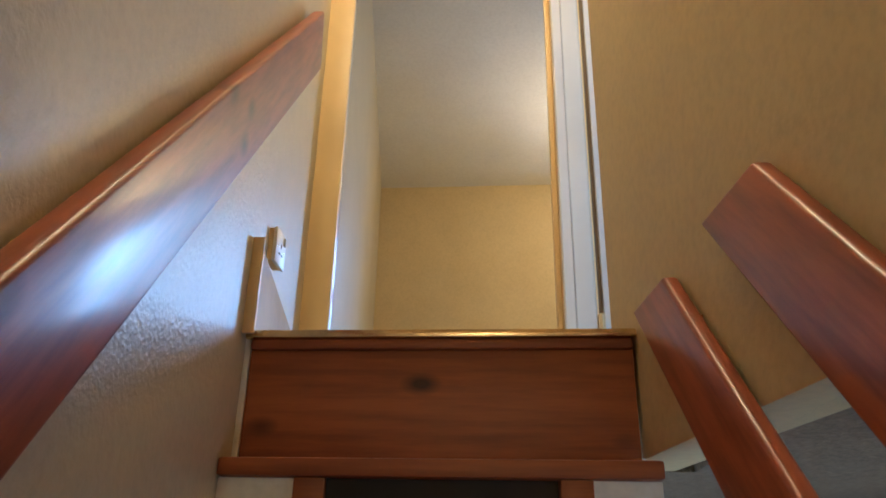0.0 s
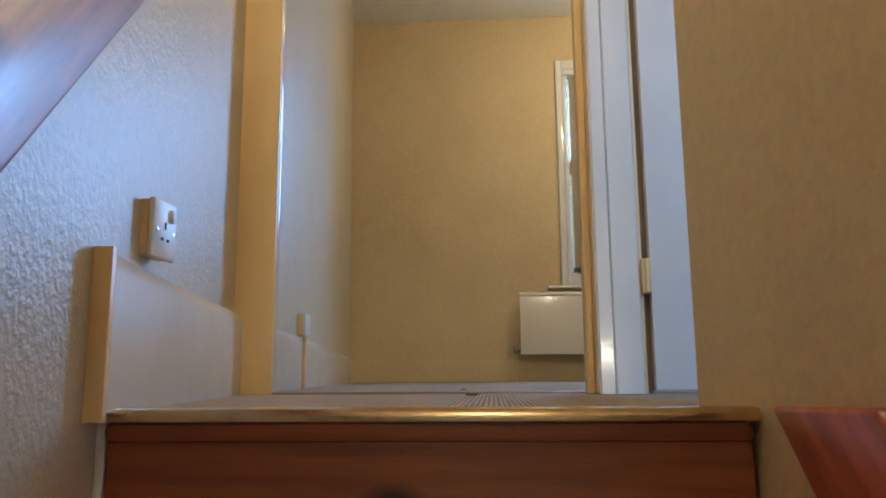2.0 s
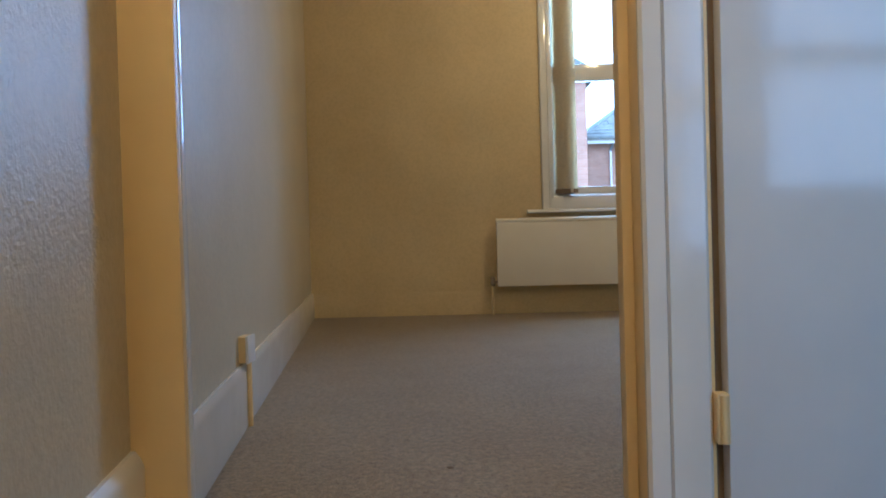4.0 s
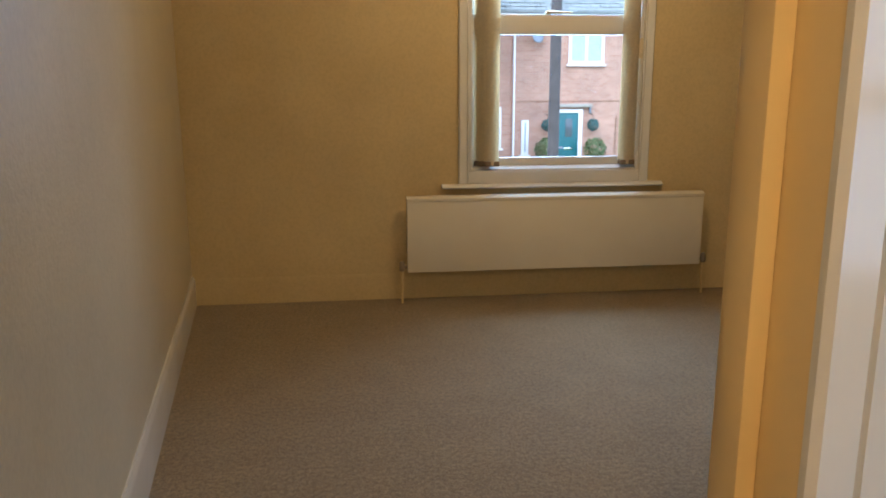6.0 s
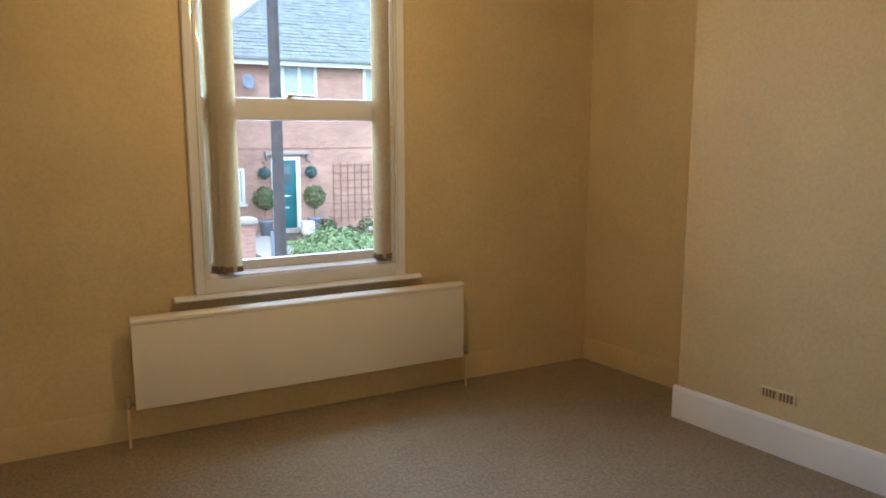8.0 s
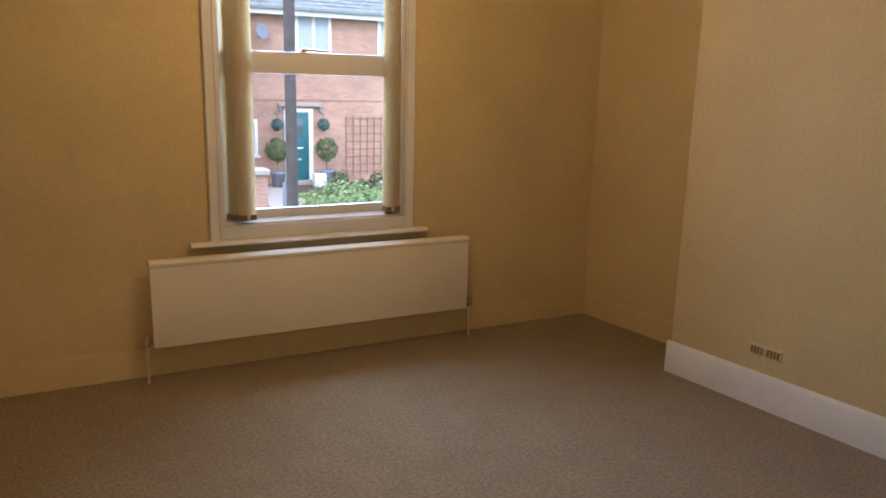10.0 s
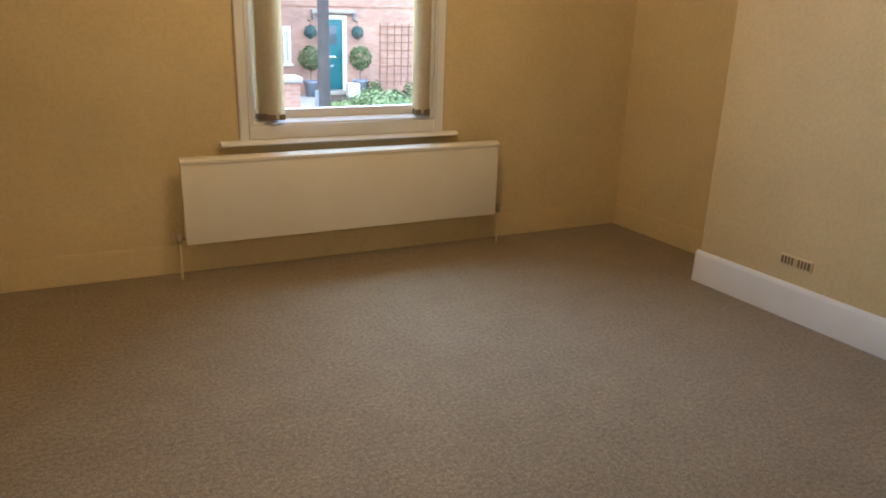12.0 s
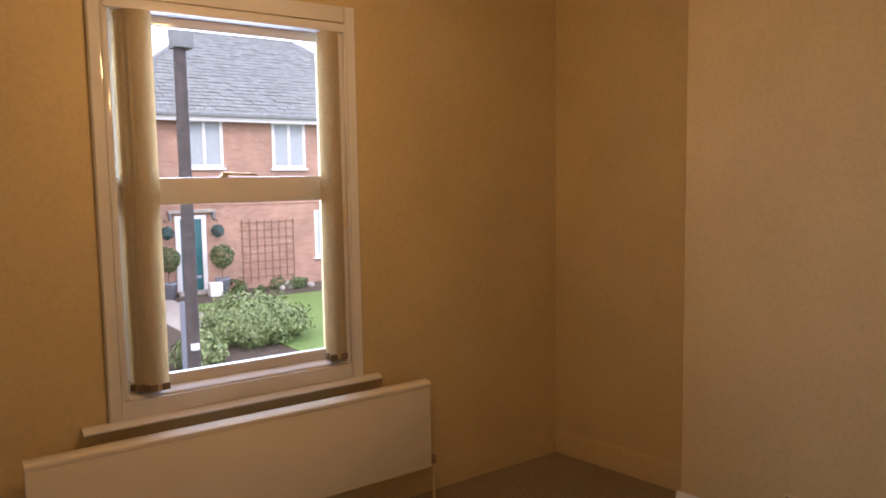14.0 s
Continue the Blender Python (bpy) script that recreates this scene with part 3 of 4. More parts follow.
# ---- vent on the chimney breast ----
vent = thing("wall_vent", (CH_X + SPLAY * (CH_Y - 2.308), 2.308, 0.297), "small cream louvred vent plate on the chimney breast", "vent")
part("plate", splay(cuboid(CH_X - 0.006, CH_X + 0.001, 2.218, 2.398, 0.268, 0.326, 0.002)), M_CREAM, vent)
for i in range(9):
    y = 2.229 + i * 0.0178
    if i != 4:
        # raised brown block, its colour standing for the shade inside an open slot
        part("slot", splay(cuboid(CH_X - 0.0075, CH_X - 0.004, y, y + 0.0118, 0.278, 0.317)), M_BROWN, vent)
    part("louvre", splay(prism([(0.006, 0), (0.009, 0.004), (0.0105, 0.004), (0.009, 0)], 0.039, frame_axes((CH_X - 0.0076, y + 0.006, 0.278), (0, 1, 0), (-1, 0, 0), (0, 0, 1)))), M_CREAM, vent)


# ---- sockets ----
def socket(at, label, w, h, deep, outlets):
    """A surface box on a wall that faces +x; at is the middle of its back."""
    s = thing("wall_socket", at, label, "socket")
    x, y, z = at
    part("box", cuboid(x, x + deep - 0.009, y - w / 2 + 0.002, y + w / 2 - 0.002, z - h / 2 + 0.002, z + h / 2 - 0.002, 0.003), M_WARMCREAM, s, "cream back box")
    part("plate", cuboid(x + deep - 0.0088, x + deep, y - w / 2, y + w / 2, z - h / 2, z + h / 2, 0.003), M_PVC, s)
    if outlets:
        f = x + deep
        for dy, dz, a, b in ((0, 0.012, 0.004, 0.010), (-0.009, -0.008, 0.007, 0.004), (0.009, -0.008, 0.007, 0.004)):
            part("hole", cuboid(f - 0.001, f + 0.0008, y + dy - a / 2, y + dy + a / 2, z + dz - 0.006 - b / 2, z + dz - 0.006 + b / 2), M_HOLE, s)
        part("switch", cuboid(f - 0.001, f + 0.004, y + 0.015, y + 0.024, z + 0.014, z + 0.033, 0.0015), M_PVC, s)
        for dy in (-0.026, 0.026):
            part("screw", rod((f - 0.001, y + dy, z - 0.002), (f + 0.0012, y + dy, z - 0.002), 0.003, None, 8), M_STEEL, s)
    return s


socket((0.599, -0.733, 0.247), "white single switched socket on a cream box", 0.074, 0.083, 0.027, True)
sy = 0.915
box = socket((left_x(sy), sy, 0.226), "small cream telephone box above the skirting", 0.075, 0.080, 0.034, False)
part("cable", rod((left_x(sy) + 0.024, sy, 0.0), (left_x(sy) + 0.024, sy, 0.19), 0.008, None, 8), M_WARMCREAM, box, "cream cable cover down the skirting")

# ---- stairs ----
st = thing("staircase", ((SX0 + SX1) / 2, TOP_Y, -3.0), "steep closed staircase of stained pine boards", "staircase", kind="structure")
part("nosing", skew(cuboid(SX0 + 0.001, SX1 - 0.001, TOP_Y - 0.028, TOP_Y + 0.0118, -0.012, 0.004, 0.005)), M_BRASS, st, "bright worn metal stair nosing")
part("moulding", skew(cuboid(SX0 + 0.012, SX1 - 0.006, TOP_Y - 0.022, TOP_Y, -0.034, -0.0122, 0.008)), M_RISER, st)
part("riser", skew(cuboid(SX0 + 0.014, SX1 - 0.006, TOP_Y - 0.012, TOP_Y + 0.011, -RISE, -0.0342, 0.001)), M_RISER, st, "red brown stained pine riser with knots")
for i in range(1, 13):
    z, y = -RISE * i, TOP_Y - 0.085 - GOING * (i - 1)
    part("tread", skew(cuboid(SX0 + 0.001, SX1 - 0.001, y - 0.030, y + (0.10 if i == 1 else GOING + 0.01), z - 0.032, z - 0.0005, 0.007)), M_RISER, st)
    if i == 1:
        part("riser", skew(cuboid(SX0 + 0.001, SX0 + 0.135, y - 0.008, y + 0.010, z - RISE, z - 0.0325)), M_CEIL, st, "white painted side of the riser")
        part("riser", skew(cuboid(SX1 - 0.115, SX1 - 0.001, y - 0.008, y + 0.010, z - RISE, z - 0.0325)), M_CEIL, st, "white painted side of the riser")
        part("trim", skew(cuboid(SX0 + 0.1355, SX0 + 0.190, y - 0.022, y + 0.010, z - RISE, z - 0.0325, 0.003)), M_RISER, st)
        part("trim", skew(cuboid(SX1 - 0.170, SX1 - 0.1155, y - 0.022, y + 0.010, z - RISE, z - 0.0325, 0.003)), M_RISER, st)
        # near-black sheet set back between the trims under the first tread
        part("dark_panel", skew(cuboid(SX0 + 0.1905, SX1 - 0.1705, y - 0.004, y + 0.010, z - RISE, z - 0.0325)), M_HOLE, st, "near-black panel under the nosing")
    else:
        part("riser", skew(cuboid(SX0 + 0.001, SX1 - 0.001, y - 0.008, y + 0.010, z - RISE, z - 0.0325)), M_RISER, st)
part("seam", skew(cuboid(SX0 + 0.0005, SX0 + 0.012, TOP_Y - 0.014, TOP_Y, -RISE, -0.006, 0.002)), M_CEIL, st, "chipped filler beside the riser")


# ---- sloping rails ----
def rail_board(name, outline, x, thick, label):
    """A flat board beside the stairs; outline in (y, z), x its side towards the left."""
    m = frame_axes((x, 0, 0), (0, 1, 0), (0, 0, 1), (1, 0, 0))
    bm = prism(outline, thick, m)
    bmesh.ops.bevel(bm, geom=bm.edges[:], offset=0.007, segments=3, profile=0.5, affect="EDGES")
    y, z = outline[-1]
    t = thing(name, (x - LEAN * (y - TOP_Y), y, z), label, "handrail", "stair rails")
    return part("board", skew(bm), M_RAIL, t), t


_, hr = rail_board("handrail", [(-0.600, 1.053), (-3.0, 1.053 - 1.070 * 2.400), (-3.0, 0.876 - 1.052 * 2.440), (-0.560, 0.876)], SX0 + 0.006, 0.036, "red stained pine board handrail on the wall")
for y in (-0.85, -1.6, -2.4):
    z = 1.00 - 1.075 * (-0.545 - y)
    part("spacer", skew(cuboid(SX0 - 0.001, SX0 + 0.0065, y - 0.03, y + 0.03, z - 0.03, z + 0.03)), M_RAIL, hr)
for (y0, y1, z0, slope, run), lab in (((-0.978, -1.143, 0.008, 1.155, 1.5), "lower stained pine board of the stair balustrade"), ((-1.305, -1.470, 0.026, 1.165, 1.3), "upper stained pine board of the stair balustrade")):
    _, rb = rail_board("stair_rail", [(y0, z0), (y1, z0 + 0.004), (y1 - run, z0 - slope * run), (y0 - run, z0 - slope * run)], SX1 - 0.032, 0.026, lab)
    part("spacer", skew(cuboid(SX1 - 0.0065, SX1 + 0.001, y1 - 0.06, y1, z0 - 0.14, z0 - 0.08)), M_RAIL, rb)


# ---- pendant lamps ----
def pendant(at, label):
    t = thing("pendant_lamp", (at[0], at[1], CEIL), label, "lamp", "bare pendant bulbs")
    x, y, z = at
    part("rose", lathe([(0.02, -0.03), (0.045, -0.02), (0.05, 0)], (x, y, CEIL), 20), M_PVC, t)
    part("flex", rod((x, y, z + 0.11), (x, y, CEIL - 0.03), 0.004, None, 8), M_PVC, t)
    part("holder", lathe([(0.018, 0), (0.02, 0.03), (0.012, 0.05), (0.006, 0.055)], (x, y, z + 0.06), 14), M_PVC, t)
    b = part("bulb", lathe([(0.006, -0.055), (0.026, -0.045), (0.037, -0.02), (0.036, 0.005), (0.022, 0.035), (0.015, 0.06)], (x, y, z), 20), M_BULB, t, "lit warm bulb")
    b.visible_shadow = False


pendant(ROOM_LAMP, "lit bare bulb on a white ceiling pendant")
pendant(HALL_LAMP, "lit bare bulb over the landing")
pendant(STAIR_LAMP, "lit bare bulb at the foot of the stairs")

# ---- outside: ground ----
GZ = -1.75
bm = bmesh.new()
ys = [WIN_Y + 0.31, 9.0, 12.0, 13.4, 60.0, 400.0]
zs = [-2.9, -2.9, -2.75, GZ, GZ, GZ]
rows = [[bm.verts.new((x, y, z)) for x in (-300, -20, 40, 300)] for y, z in zip(ys, zs)]
back = [bm.verts.new((x, -300, -3.12)) for x in (-300, -20, 40, 300)]
near = [bm.verts.new((x, WIN_Y + 0.30, -3.12)) for x in (-300, -20, 40, 300)]
for ra_, rb_ in [(back, near), (near, rows[0])] + list(zip(rows, rows[1:])):
    for i in range(3):
        bm.faces.new((ra_[i], ra_[i + 1], rb_[i + 1], rb_[i]))
structure("ground", bm, M_SOIL, "bare soil and gardens across the street", "ground")
structure("road", cuboid(-60, 80, 5.2, 9.3, -2.96, -2.886), M_ROAD, "dark asphalt street", "road")
structure("lawn", cuboid(7.3, 24, 13.6, 21.8, GZ - 0.05, GZ + 0.02), M_GRASS, "green front lawn", "lawn")
structure("path", cuboid(6.0, 7.2, 17.6, 23.98, GZ - 0.05, GZ + 0.015), M_STONE, "pale stone garden path", "path")

# ---- house across the street ----
HX0, HX1, HY, HD, EAVE, RIDGE = 5.45, 17.3, 24.0, 8.0, 3.75, 7.10
house = thing("house", ((HX0 + HX1) / 2, HY + HD / 2, GZ), "two storey red brick house with hipped grey roof", "house")
part("wall", cuboid(HX0, HX1, HY, HY + HD, GZ - 0.05, EAVE), M_BRICK, house)
bm = bmesh.new()
o = 0.35
base = [bm.verts.new(p) for p in ((HX0 - o, HY - o, EAVE + 0.05), (HX1 + o, HY - o, EAVE + 0.05), (HX1 + o, HY + HD + o, EAVE + 0.05), (HX0 - o, HY + HD + o, EAVE + 0.05))]
top = [bm.verts.new((HX0 + 4.25, HY + HD / 2, RIDGE)), bm.verts.new((HX1 - 4.0, HY + HD / 2, RIDGE))]
for f in ((base[0], base[1], top[1], top[0]), (base[1], base[2], top[1]), (base[2], base[3], top[0], top[1]), (base[3], base[0], top[0]), tuple(base[::-1])):
    bm.faces.new(f)
roof = part("roof", bm, M_SLATE, house, "weathered grey roof slopes")
for p, q in (((HX0 - o, HY - o, EAVE + 0.05), (HX0 + 4.25, HY + HD / 2, RIDGE)), ((HX1 + o, HY - o, EAVE + 0.05), (HX1 - 4.0, HY + HD / 2, RIDGE)), ((HX0 + 4.25, HY + HD / 2, RIDGE), (HX1 - 4.0, HY + HD / 2, RIDGE))):
    part("ridge_tile", rod(p, q, 0.09, None, 8), M_LEAD, roof)
# tile courses, joined
bm = bmesh.new()
rnd = random.Random(4)
n_c = 26
for k in range(n_c):
    f = k / n_c
    y, z = HY - o + f * (HD / 2 + o), EAVE + 0.06 + f * (RIDGE - EAVE - 0.05)
    xa, xb = HX0 - o + f * (4.25 + o), HX1 + o - f * (4.0 + o)
    x = xa + 0.1
    while x < xb - 0.1:
        w = min(0.33, xb - x)
        dz = rnd.uniform(0.0, 0.012)
        dy, dh = (HD / 2 + o) / n_c, (RIDGE - EAVE - 0.05) / n_c
        bm.faces.new([bm.verts.new(c) for c in ((x, y - 0.01, z + 0.014 + dz), (x + w - 0.012, y - 0.01, z + 0.014 + dz), (x + w - 0.012, y + dy, z + dh + 0.006 + dz), (x, y + dy, z + dh + 0.006 + dz))])
        x += w
tiles = part("roof_tiles", bm, M_SLATE, roof)
tiles["kind"] = "stuff"
part("gutter", cuboid(HX0 - o, HX1 + o, HY - o - 0.11, HY - o + 0.01, EAVE - 0.02, EAVE + 0.09, 0.02), M_LEAD, house, "dark grey gutter")
part("fascia", cuboid(HX0 - o, HX1 + o, HY - o + 0.01, HY - o + 0.05, EAVE - 0.16, EAVE + 0.05), M_PVC, house)


def house_window(x0, x1, z0, z1, lights):
    w = part("window", cuboid(x0, x1, HY - 0.05, HY + 0.05, z0, z0 + 0.09, 0.008), M_PVC, house, "white framed casement window")
    part("frame", cuboid(x0, x1, HY - 0.045, HY + 0.05, z1 - 0.08, z1, 0.008), M_PVC, w)
    step = (x1 - x0) / lights
    for i in range(lights + 1):
        xc = x0 + i * step
        xc = min(max(xc, x0 + 0.05), x1 - 0.05)
        part("frame", cuboid(xc - 0.05, xc + 0.05, HY - 0.045, HY + 0.05, z0 + 0.09, z1 - 0.08, 0.006), M_PVC, w)
    for i in range(lights):
        xa, xb = x0 + i * step + 0.04, x0 + (i + 1) * step - 0.04
        part("pane", cuboid(xa, xb, HY - 0.012, HY - 0.004, z0 + 0.085, z1 - 0.075), M_NET, w, "pale netted glass")
    part("sill", cuboid(x0 - 0.06, x1 + 0.06, HY - 0.10, HY + 0.02, z0 - 0.07, z0, 0.008), M_PVC, w)


house_window(8.02, 9.22, 2.17, 3.67, 2)
house_window(10.85, 12.04, 2.14, 3.64, 2)
house_window(14.4, 15.6, 2.16, 3.66, 2)
house_window(12.29, 14.0, -0.89, 0.72, 2)
house_window(6.48, 6.73, -0.78, 0.36, 1)
house_window(5.52, 5.80, -0.55, 0.80, 1)
DX0, DX1, DZ1 = 7.60, 8.56, 0.71
hd = part("front_door", cuboid(DX0 + 0.16, DX1 - 0.14, HY - 0.02, HY + 0.05, GZ + 0.12, DZ1 - 0.12, 0.01), M_TEALDOOR, house, "teal front door in a white frame")
part("door_frame", cuboid(DX0, DX0 + 0.16, HY - 0.06, HY + 0.06, GZ + 0.02, DZ1, 0.01), M_PVC, hd)
part("door_frame", cuboid(DX1 - 0.14, DX1, HY - 0.06, HY + 0.06, GZ + 0.02, DZ1, 0.01), M_PVC, hd)
part("door_frame", cuboid(DX0 + 0.16, DX1 - 0.14, HY - 0.06, HY + 0.06, DZ1 - 0.12, DZ1, 0.01), M_PVC, hd)
part("step", cuboid(DX0 - 0.05, DX1 + 0.05, HY - 0.4, HY, GZ, GZ + 0.12, 0.015), M_STONE, hd)
part("letterbox", cuboid(7.95, 8.25, HY - 0.035, HY - 0.018, -0.62, -0.55, 0.004), M_STEEL, hd)
part("glazing", cuboid(7.98, 8.22, HY - 0.03, HY - 0.018, -0.20, 0.40, 0.004), M_DARKGLASS, hd)
part("lintel", cuboid(DX0 - 0.2, DX1 + 0.3, HY - 0.16, HY + 0.02, DZ1 + 0.07, DZ1 + 0.17, 0.01), M_STONE, hd, "pale stone hood over the door")
for x in (DX0 - 0.14, DX1 + 0.24):
    part("bracket", cuboid(x - 0.03, x + 0.03, HY - 0.12, HY + 0.01, DZ1 - 0.14, DZ1 + 0.07, 0.01), M_POT, hd)
part("string_course", cuboid(HX0 - 0.01, HX1 + 0.01, HY - 0.03, HY + 0.01, DZ1 + 0.27, DZ1 + 0.34), M_BRICK, house, "projecting brick course")
# satellite dish
dish = part("satellite_dish", lathe([(0.02, 0), (0.14, 0.02), (0.24, 0.07), (0.235, 0.075), (0.13, 0.03), (0.02, 0.012)], (0, 0, 0), 20), M_POT, house, "grey satellite dish on an arm")
dish.matrix_basis = pose(6.86, HY - 0.32, 3.04, 80, 0, 25)
part("arm", rod((6.86, HY, 2.89), (6.86, HY - 0.30, 3.03), 0.02, None, 8), M_POT, house)
part("downpipe", rod((6.20, HY - 0.06, GZ), (6.20, HY - 0.06, EAVE - 0.35), 0.04, None, 10), M_PVC, house, "pale plastic downpipe")
part("swan_neck", rod((6.20, HY - 0.06, EAVE - 0.36), (6.29, HY - o + 0.02, EAVE - 0.02), 0.04, None, 10), M_POT, house)
# trellis
tre = thing("trellis", (10.6, HY - 0.04, -1.55), "weathered timber trellis fixed to the brick wall", "trellis")
for i in range(8):
    x = 9.72 + i * 0.254
    part("slat", cuboid(x - 0.012, x + 0.012, HY - 0.05, HY - 0.03, -1.53, 0.48), M_TRELLIS, tre)
for i in range(8):
    z = -1.40 + i * 0.256
    part("slat", cuboid(9.67, 11.53, HY - 0.03, HY - 0.012, z - 0.012, z + 0.012), M_TRELLIS, tre)


# ---- foliage ----
def leaf_cloud(centre, radii, count, size, seed, lumps=0.18):
    """Many small leaf blades over and inside an uneven body."""
    rnd = random.Random(seed)
    bm = bmesh.new()
    while count:
        d = Vector((rnd.gauss(0, 1), rnd.gauss(0, 1), rnd.gauss(0, 1)))
        if d.length < 0.01:
            continue
        d.normalize()
        bump = 1 + lumps * noise.noise(d * 2.6 + Vector((seed, 0, 0)))
        p = Vector([c + r * k * bump * rnd.uniform(0.72, 1.03) for c, r, k in zip(centre, radii, d)])
        t = Vector((rnd.gauss(0, 1), rnd.gauss(0, 1), rnd.gauss(0, 1))).normalized()
        u = (d + t * 0.8).normalized()
        v = u.cross(t).normalized()
        w = u.cross(v)
        a, b = size * rnd.uniform(0.7, 1.3), size * rnd.uniform(0.3, 0.55)
        bm.faces.new([bm.verts.new(q) for q in (p - v * a, p + w * b + u * b * 0.3, p + v * a, p - w * b + u * b * 0.3)])
        count -= 1
    return bm


h = thing("hedge_shrub", (7.0, 16.2, GZ), "low spreading yellow green shrub in the front garden", "shrub")
part("leaves", leaf_cloud((7.0, 16.2, GZ + 0.40), (1.15, 1.2, 0.60), 9500, 0.048, 3, 0.4), M_HEDGE, h)
part("stems", rod((7.0, 16.2, GZ - 0.02), (7.0, 16.2, GZ + 0.5), 0.06, 0.02, 8), M_TRELLIS, h)
h = thing("hedge_shrub", (5.3, 14.6, GZ), "small green shrub beside the garden path", "shrub")
part("leaves", leaf_cloud((5.3, 14.6, GZ + 0.25), (0.5, 0.5, 0.42), 1300, 0.06, 9, 0.3), M_HEDGE, h)
part("stems", rod((5.3, 14.6, GZ - 0.02), (5.3, 14.6, GZ + 0.3), 0.04, 0.02, 8), M_TRELLIS, h)


def topiary(x, seed):
    t = thing("potted_topiary", (x, HY - 0.6, GZ), "clipped box ball on a stem in a grey pot", "potted plant", "topiary beside the door")
    part("pot", lathe([(0.16, 0), (0.22, 0.42), (0.24, 0.44), (0.24, 0.5), (0.20, 0.5), (0.19, 0.46)], (x, HY - 0.6, GZ), 18), M_POT, t)
    part("stem", rod((x, HY - 0.6, GZ + 0.44), (x, HY - 0.6, GZ + 1.0), 0.02, None, 8), M_TRELLIS, t)
    part("crown", leaf_cloud((x, HY - 0.6, GZ + 1.18), (0.38, 0.38, 0.38), 1100, 0.045, seed), M_TOPIARY, t)


topiary(7.20, 21)
topiary(8.83, 22)
for x in (7.30, 8.84):
    t = thing("hanging_ball", (x, HY - 0.3, 0.5), "blue green foliage ball hung from a bracket", "hanging plant", "hanging balls beside the door")
    part("ball", leaf_cloud((x, HY - 0.3, 0.21), (0.2, 0.2, 0.2), 420, 0.04, int(x * 10)), M_TEAL, t)
    part("bracket", rod((x, HY + 0.01, 0.57), (x, HY - 0.3, 0.53), 0.014, None, 6), M_HOLE, t)
    part("chain", rod((x, HY - 0.3, 0.34), (x, HY - 0.3, 0.53), 0.006, None, 6), M_HOLE, t)
t = thing("planter_box", (8.5, HY - 0.9, GZ), "small white planter box by the door step", "planter")
part("box", cuboid(8.31, 8.69, HY - 1.0, HY - 0.7, GZ, GZ + 0.42, 0.02), M_PVC, t)
rnd = random.Random(12)
for i in range(16):
    x, y, r = 9.3 + rnd.random() * 3.4, HY - 0.4 - rnd.random() * 0.8, rnd.uniform(0.1, 0.22)
    if rnd.random() < 0.45:
        t = thing("rock", (x, y, GZ), "pale rounded rock in the flower bed", "rock", "rocks in the bed")
        bm = bmesh.new()
        bmesh.ops.create_icosphere(bm, subdivisions=2, radius=r, matrix=Matrix.Translation((x, y, GZ + r * 0.5)))
        for v in bm.verts:
            v.co += (v.co - Vector((x, y, GZ + r * 0.5))) * 0.35 * noise.noise(v.co * 6)
        part("stone", bm, M_STONE, t)
    else:
        t = thing("bed_plant", (x, y, GZ), "low green plant in the flower bed", "plant", "plants in the bed")
        part("leaves", leaf_cloud((x, y, GZ + r * 0.9), (r * 1.4, r * 1.2, r * 1.2), 260, 0.05, 40 + i, 0.4), rnd.choice([M_TOPIARY, M_HEDGE]), t)

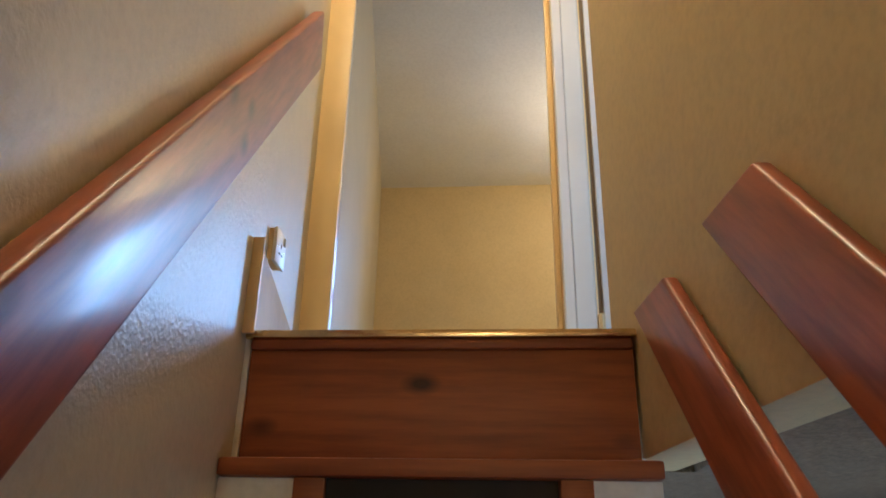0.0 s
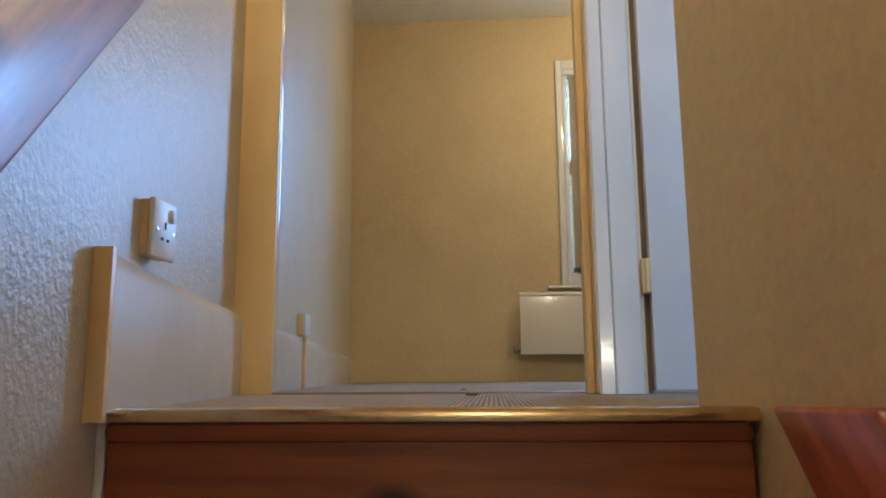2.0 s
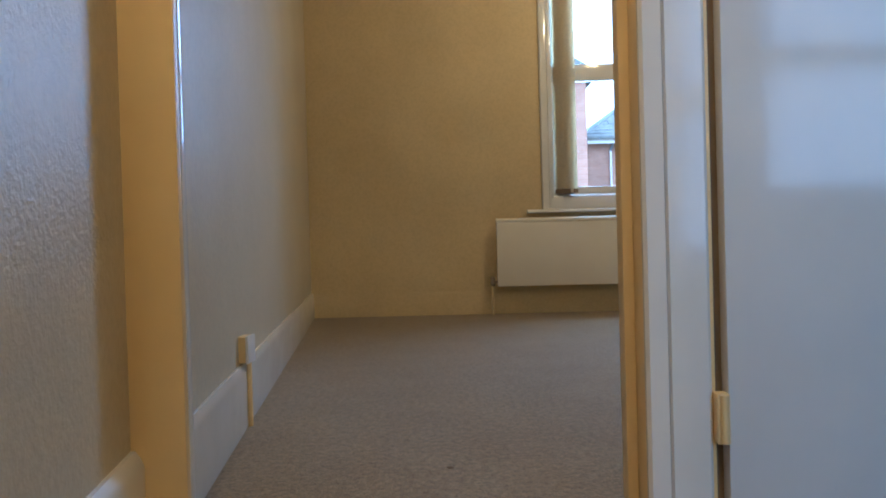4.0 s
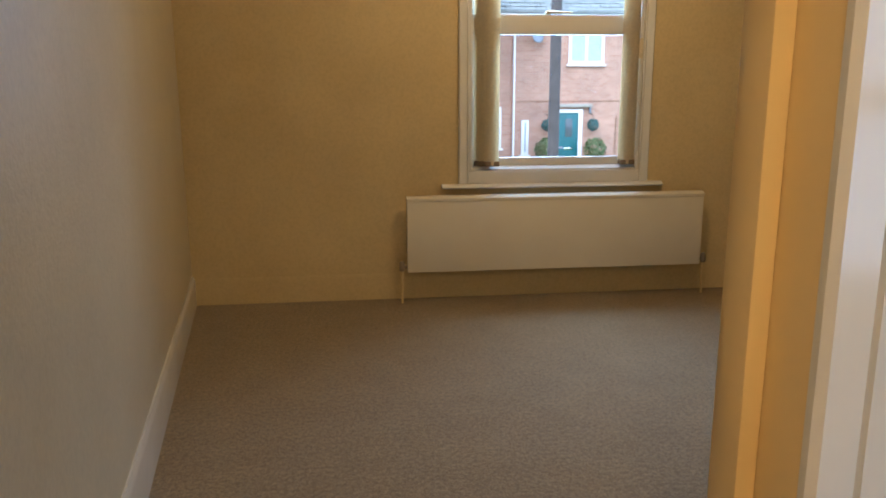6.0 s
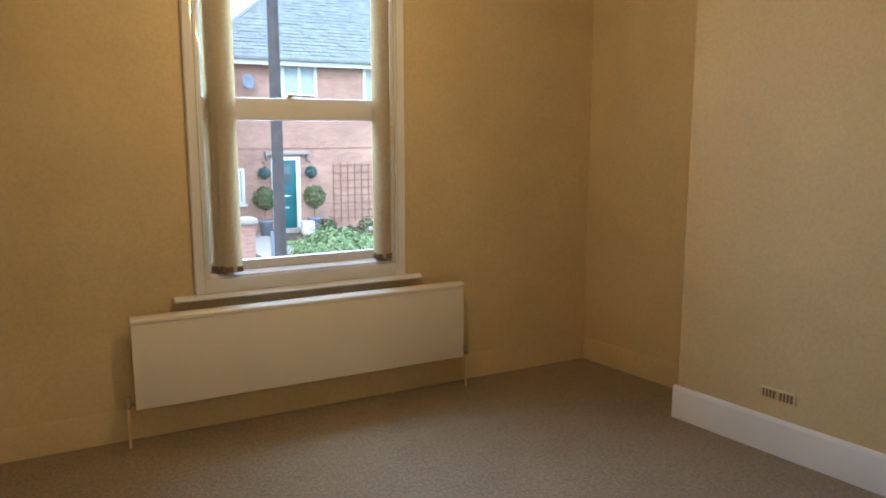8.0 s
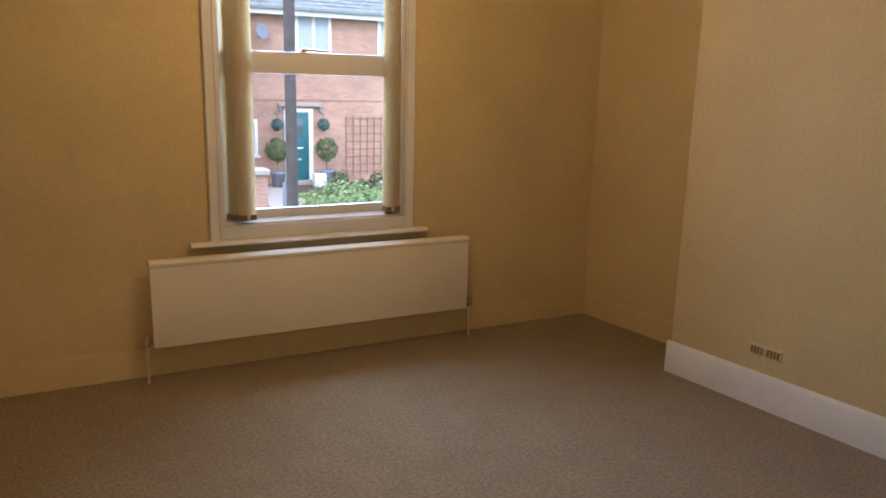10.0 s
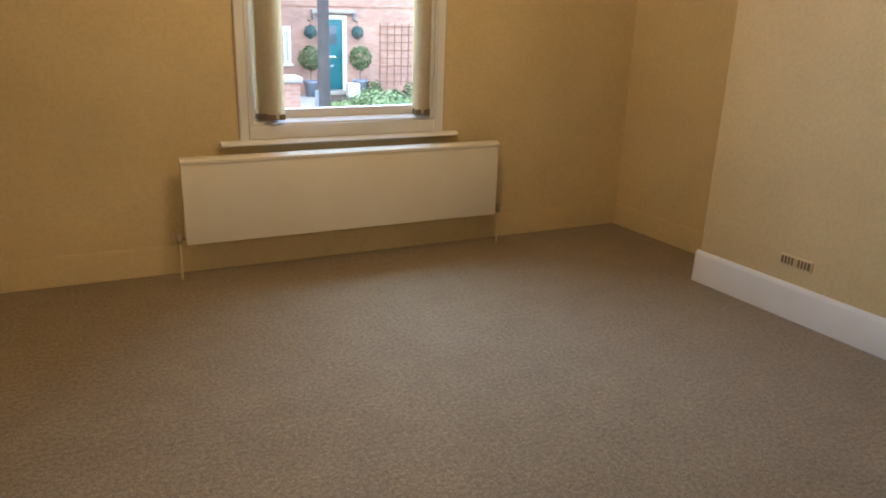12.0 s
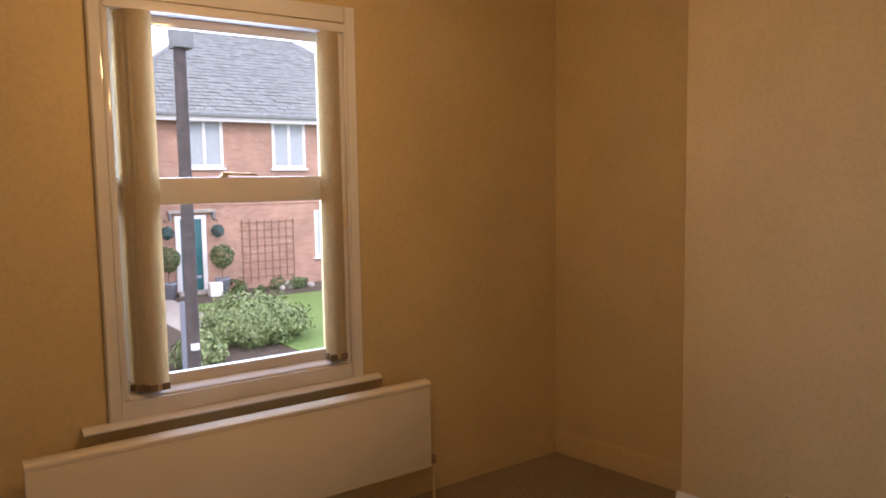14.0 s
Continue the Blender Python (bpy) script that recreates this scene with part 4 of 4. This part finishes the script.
# ---- telegraph pole, garden pier, neighbour ----
pole = thing("telegraph_pole", (4.10, 11.0, -2.9), "dark weathered wooden telegraph pole with pale plate", "pole")
part("shaft", rod((4.10, 11.0, -2.95), (4.10, 11.0, 3.8), 0.096, 0.080, 18), M_POLE, pole)
part("cap", cuboid(3.99, 4.26, 10.86, 11.14, 3.50, 3.95, 0.03), M_LEAD, pole, "grey connection box at the pole head")
part("band", rod((4.10, 10.93, -0.58), (4.10, 10.93, -0.49), 0.06, None, 14), M_PVC, pole, "white marker plate")
part("bracket", rod((4.10, 11.0, 0.4), (4.24, 10.95, 0.42), 0.02, None, 8), M_POT, pole)
post = thing("sign_post", (4.27, 12.0, -2.75), "pale grey metal post by the pavement", "post")
part("shaft", cuboid(4.22, 4.30, 11.95, 12.0, -2.9, -0.06, 0.004), M_POT, post)
pier = thing("garden_pier", (4.18, 13.8, GZ), "red brick gate pier with stone cap", "pier")
part("shaft", cuboid(3.95, 4.38, 13.6, 14.0, GZ - 0.1, GZ + 1.62), M_BRICK, pier)
part("cap", cuboid(3.90, 4.43, 13.55, 14.05, GZ + 1.62, GZ + 1.72, 0.02), M_STONE, pier)
nb = thing("neighbour_house", (-0.6, 24, GZ), "red brick neighbouring house with pitched roof", "house")
part("wall", cuboid(-6, 4.74, 20, 28, GZ - 0.05, 5.1), M_BRICK, nb)
part("roof", prism([(-6.4, 5.1), (5.1, 5.1), (-0.6, 8.5)], 8.6, frame_axes((0, 28.3, 0), (1, 0, 0), (0, 0, 1), (0, -1, 0))), M_SLATE, nb)
for x0, z0 in ((2.9, 0.0), (0.2, 0.0), (2.9, 2.7), (0.2, 2.7)):
    w = part("window", cuboid(x0, x0 + 1.0, 19.95, 20.04, z0, z0 + 1.2, 0.01), M_PVC, nb, "white framed window")
    part("pane", cuboid(x0 + 0.08, x0 + 0.92, 19.93, 19.949, z0 + 0.08, z0 + 1.12), M_NET, w)

# ---- small dark bits of fluff on the carpets ----
for x, y, r in ((1.047, -0.175, 0.010), (1.001, 0.47, 0.006)):
    f = thing("carpet_fluff", (x, y, 0), "small dark bit of fluff on the carpet", "fluff", "bits of fluff")
    bm = bmesh.new()
    bmesh.ops.create_icosphere(bm, subdivisions=2, radius=r)
    for v in bm.verts:
        v.co *= 1 + 0.5 * noise.noise(v.co * 160)
        v.co = Vector((v.co.x * 1.5 + x, v.co.y + y, v.co.z * 0.45 + 0.3 * r))
    part("tuft", bm, M_BROWN, f)
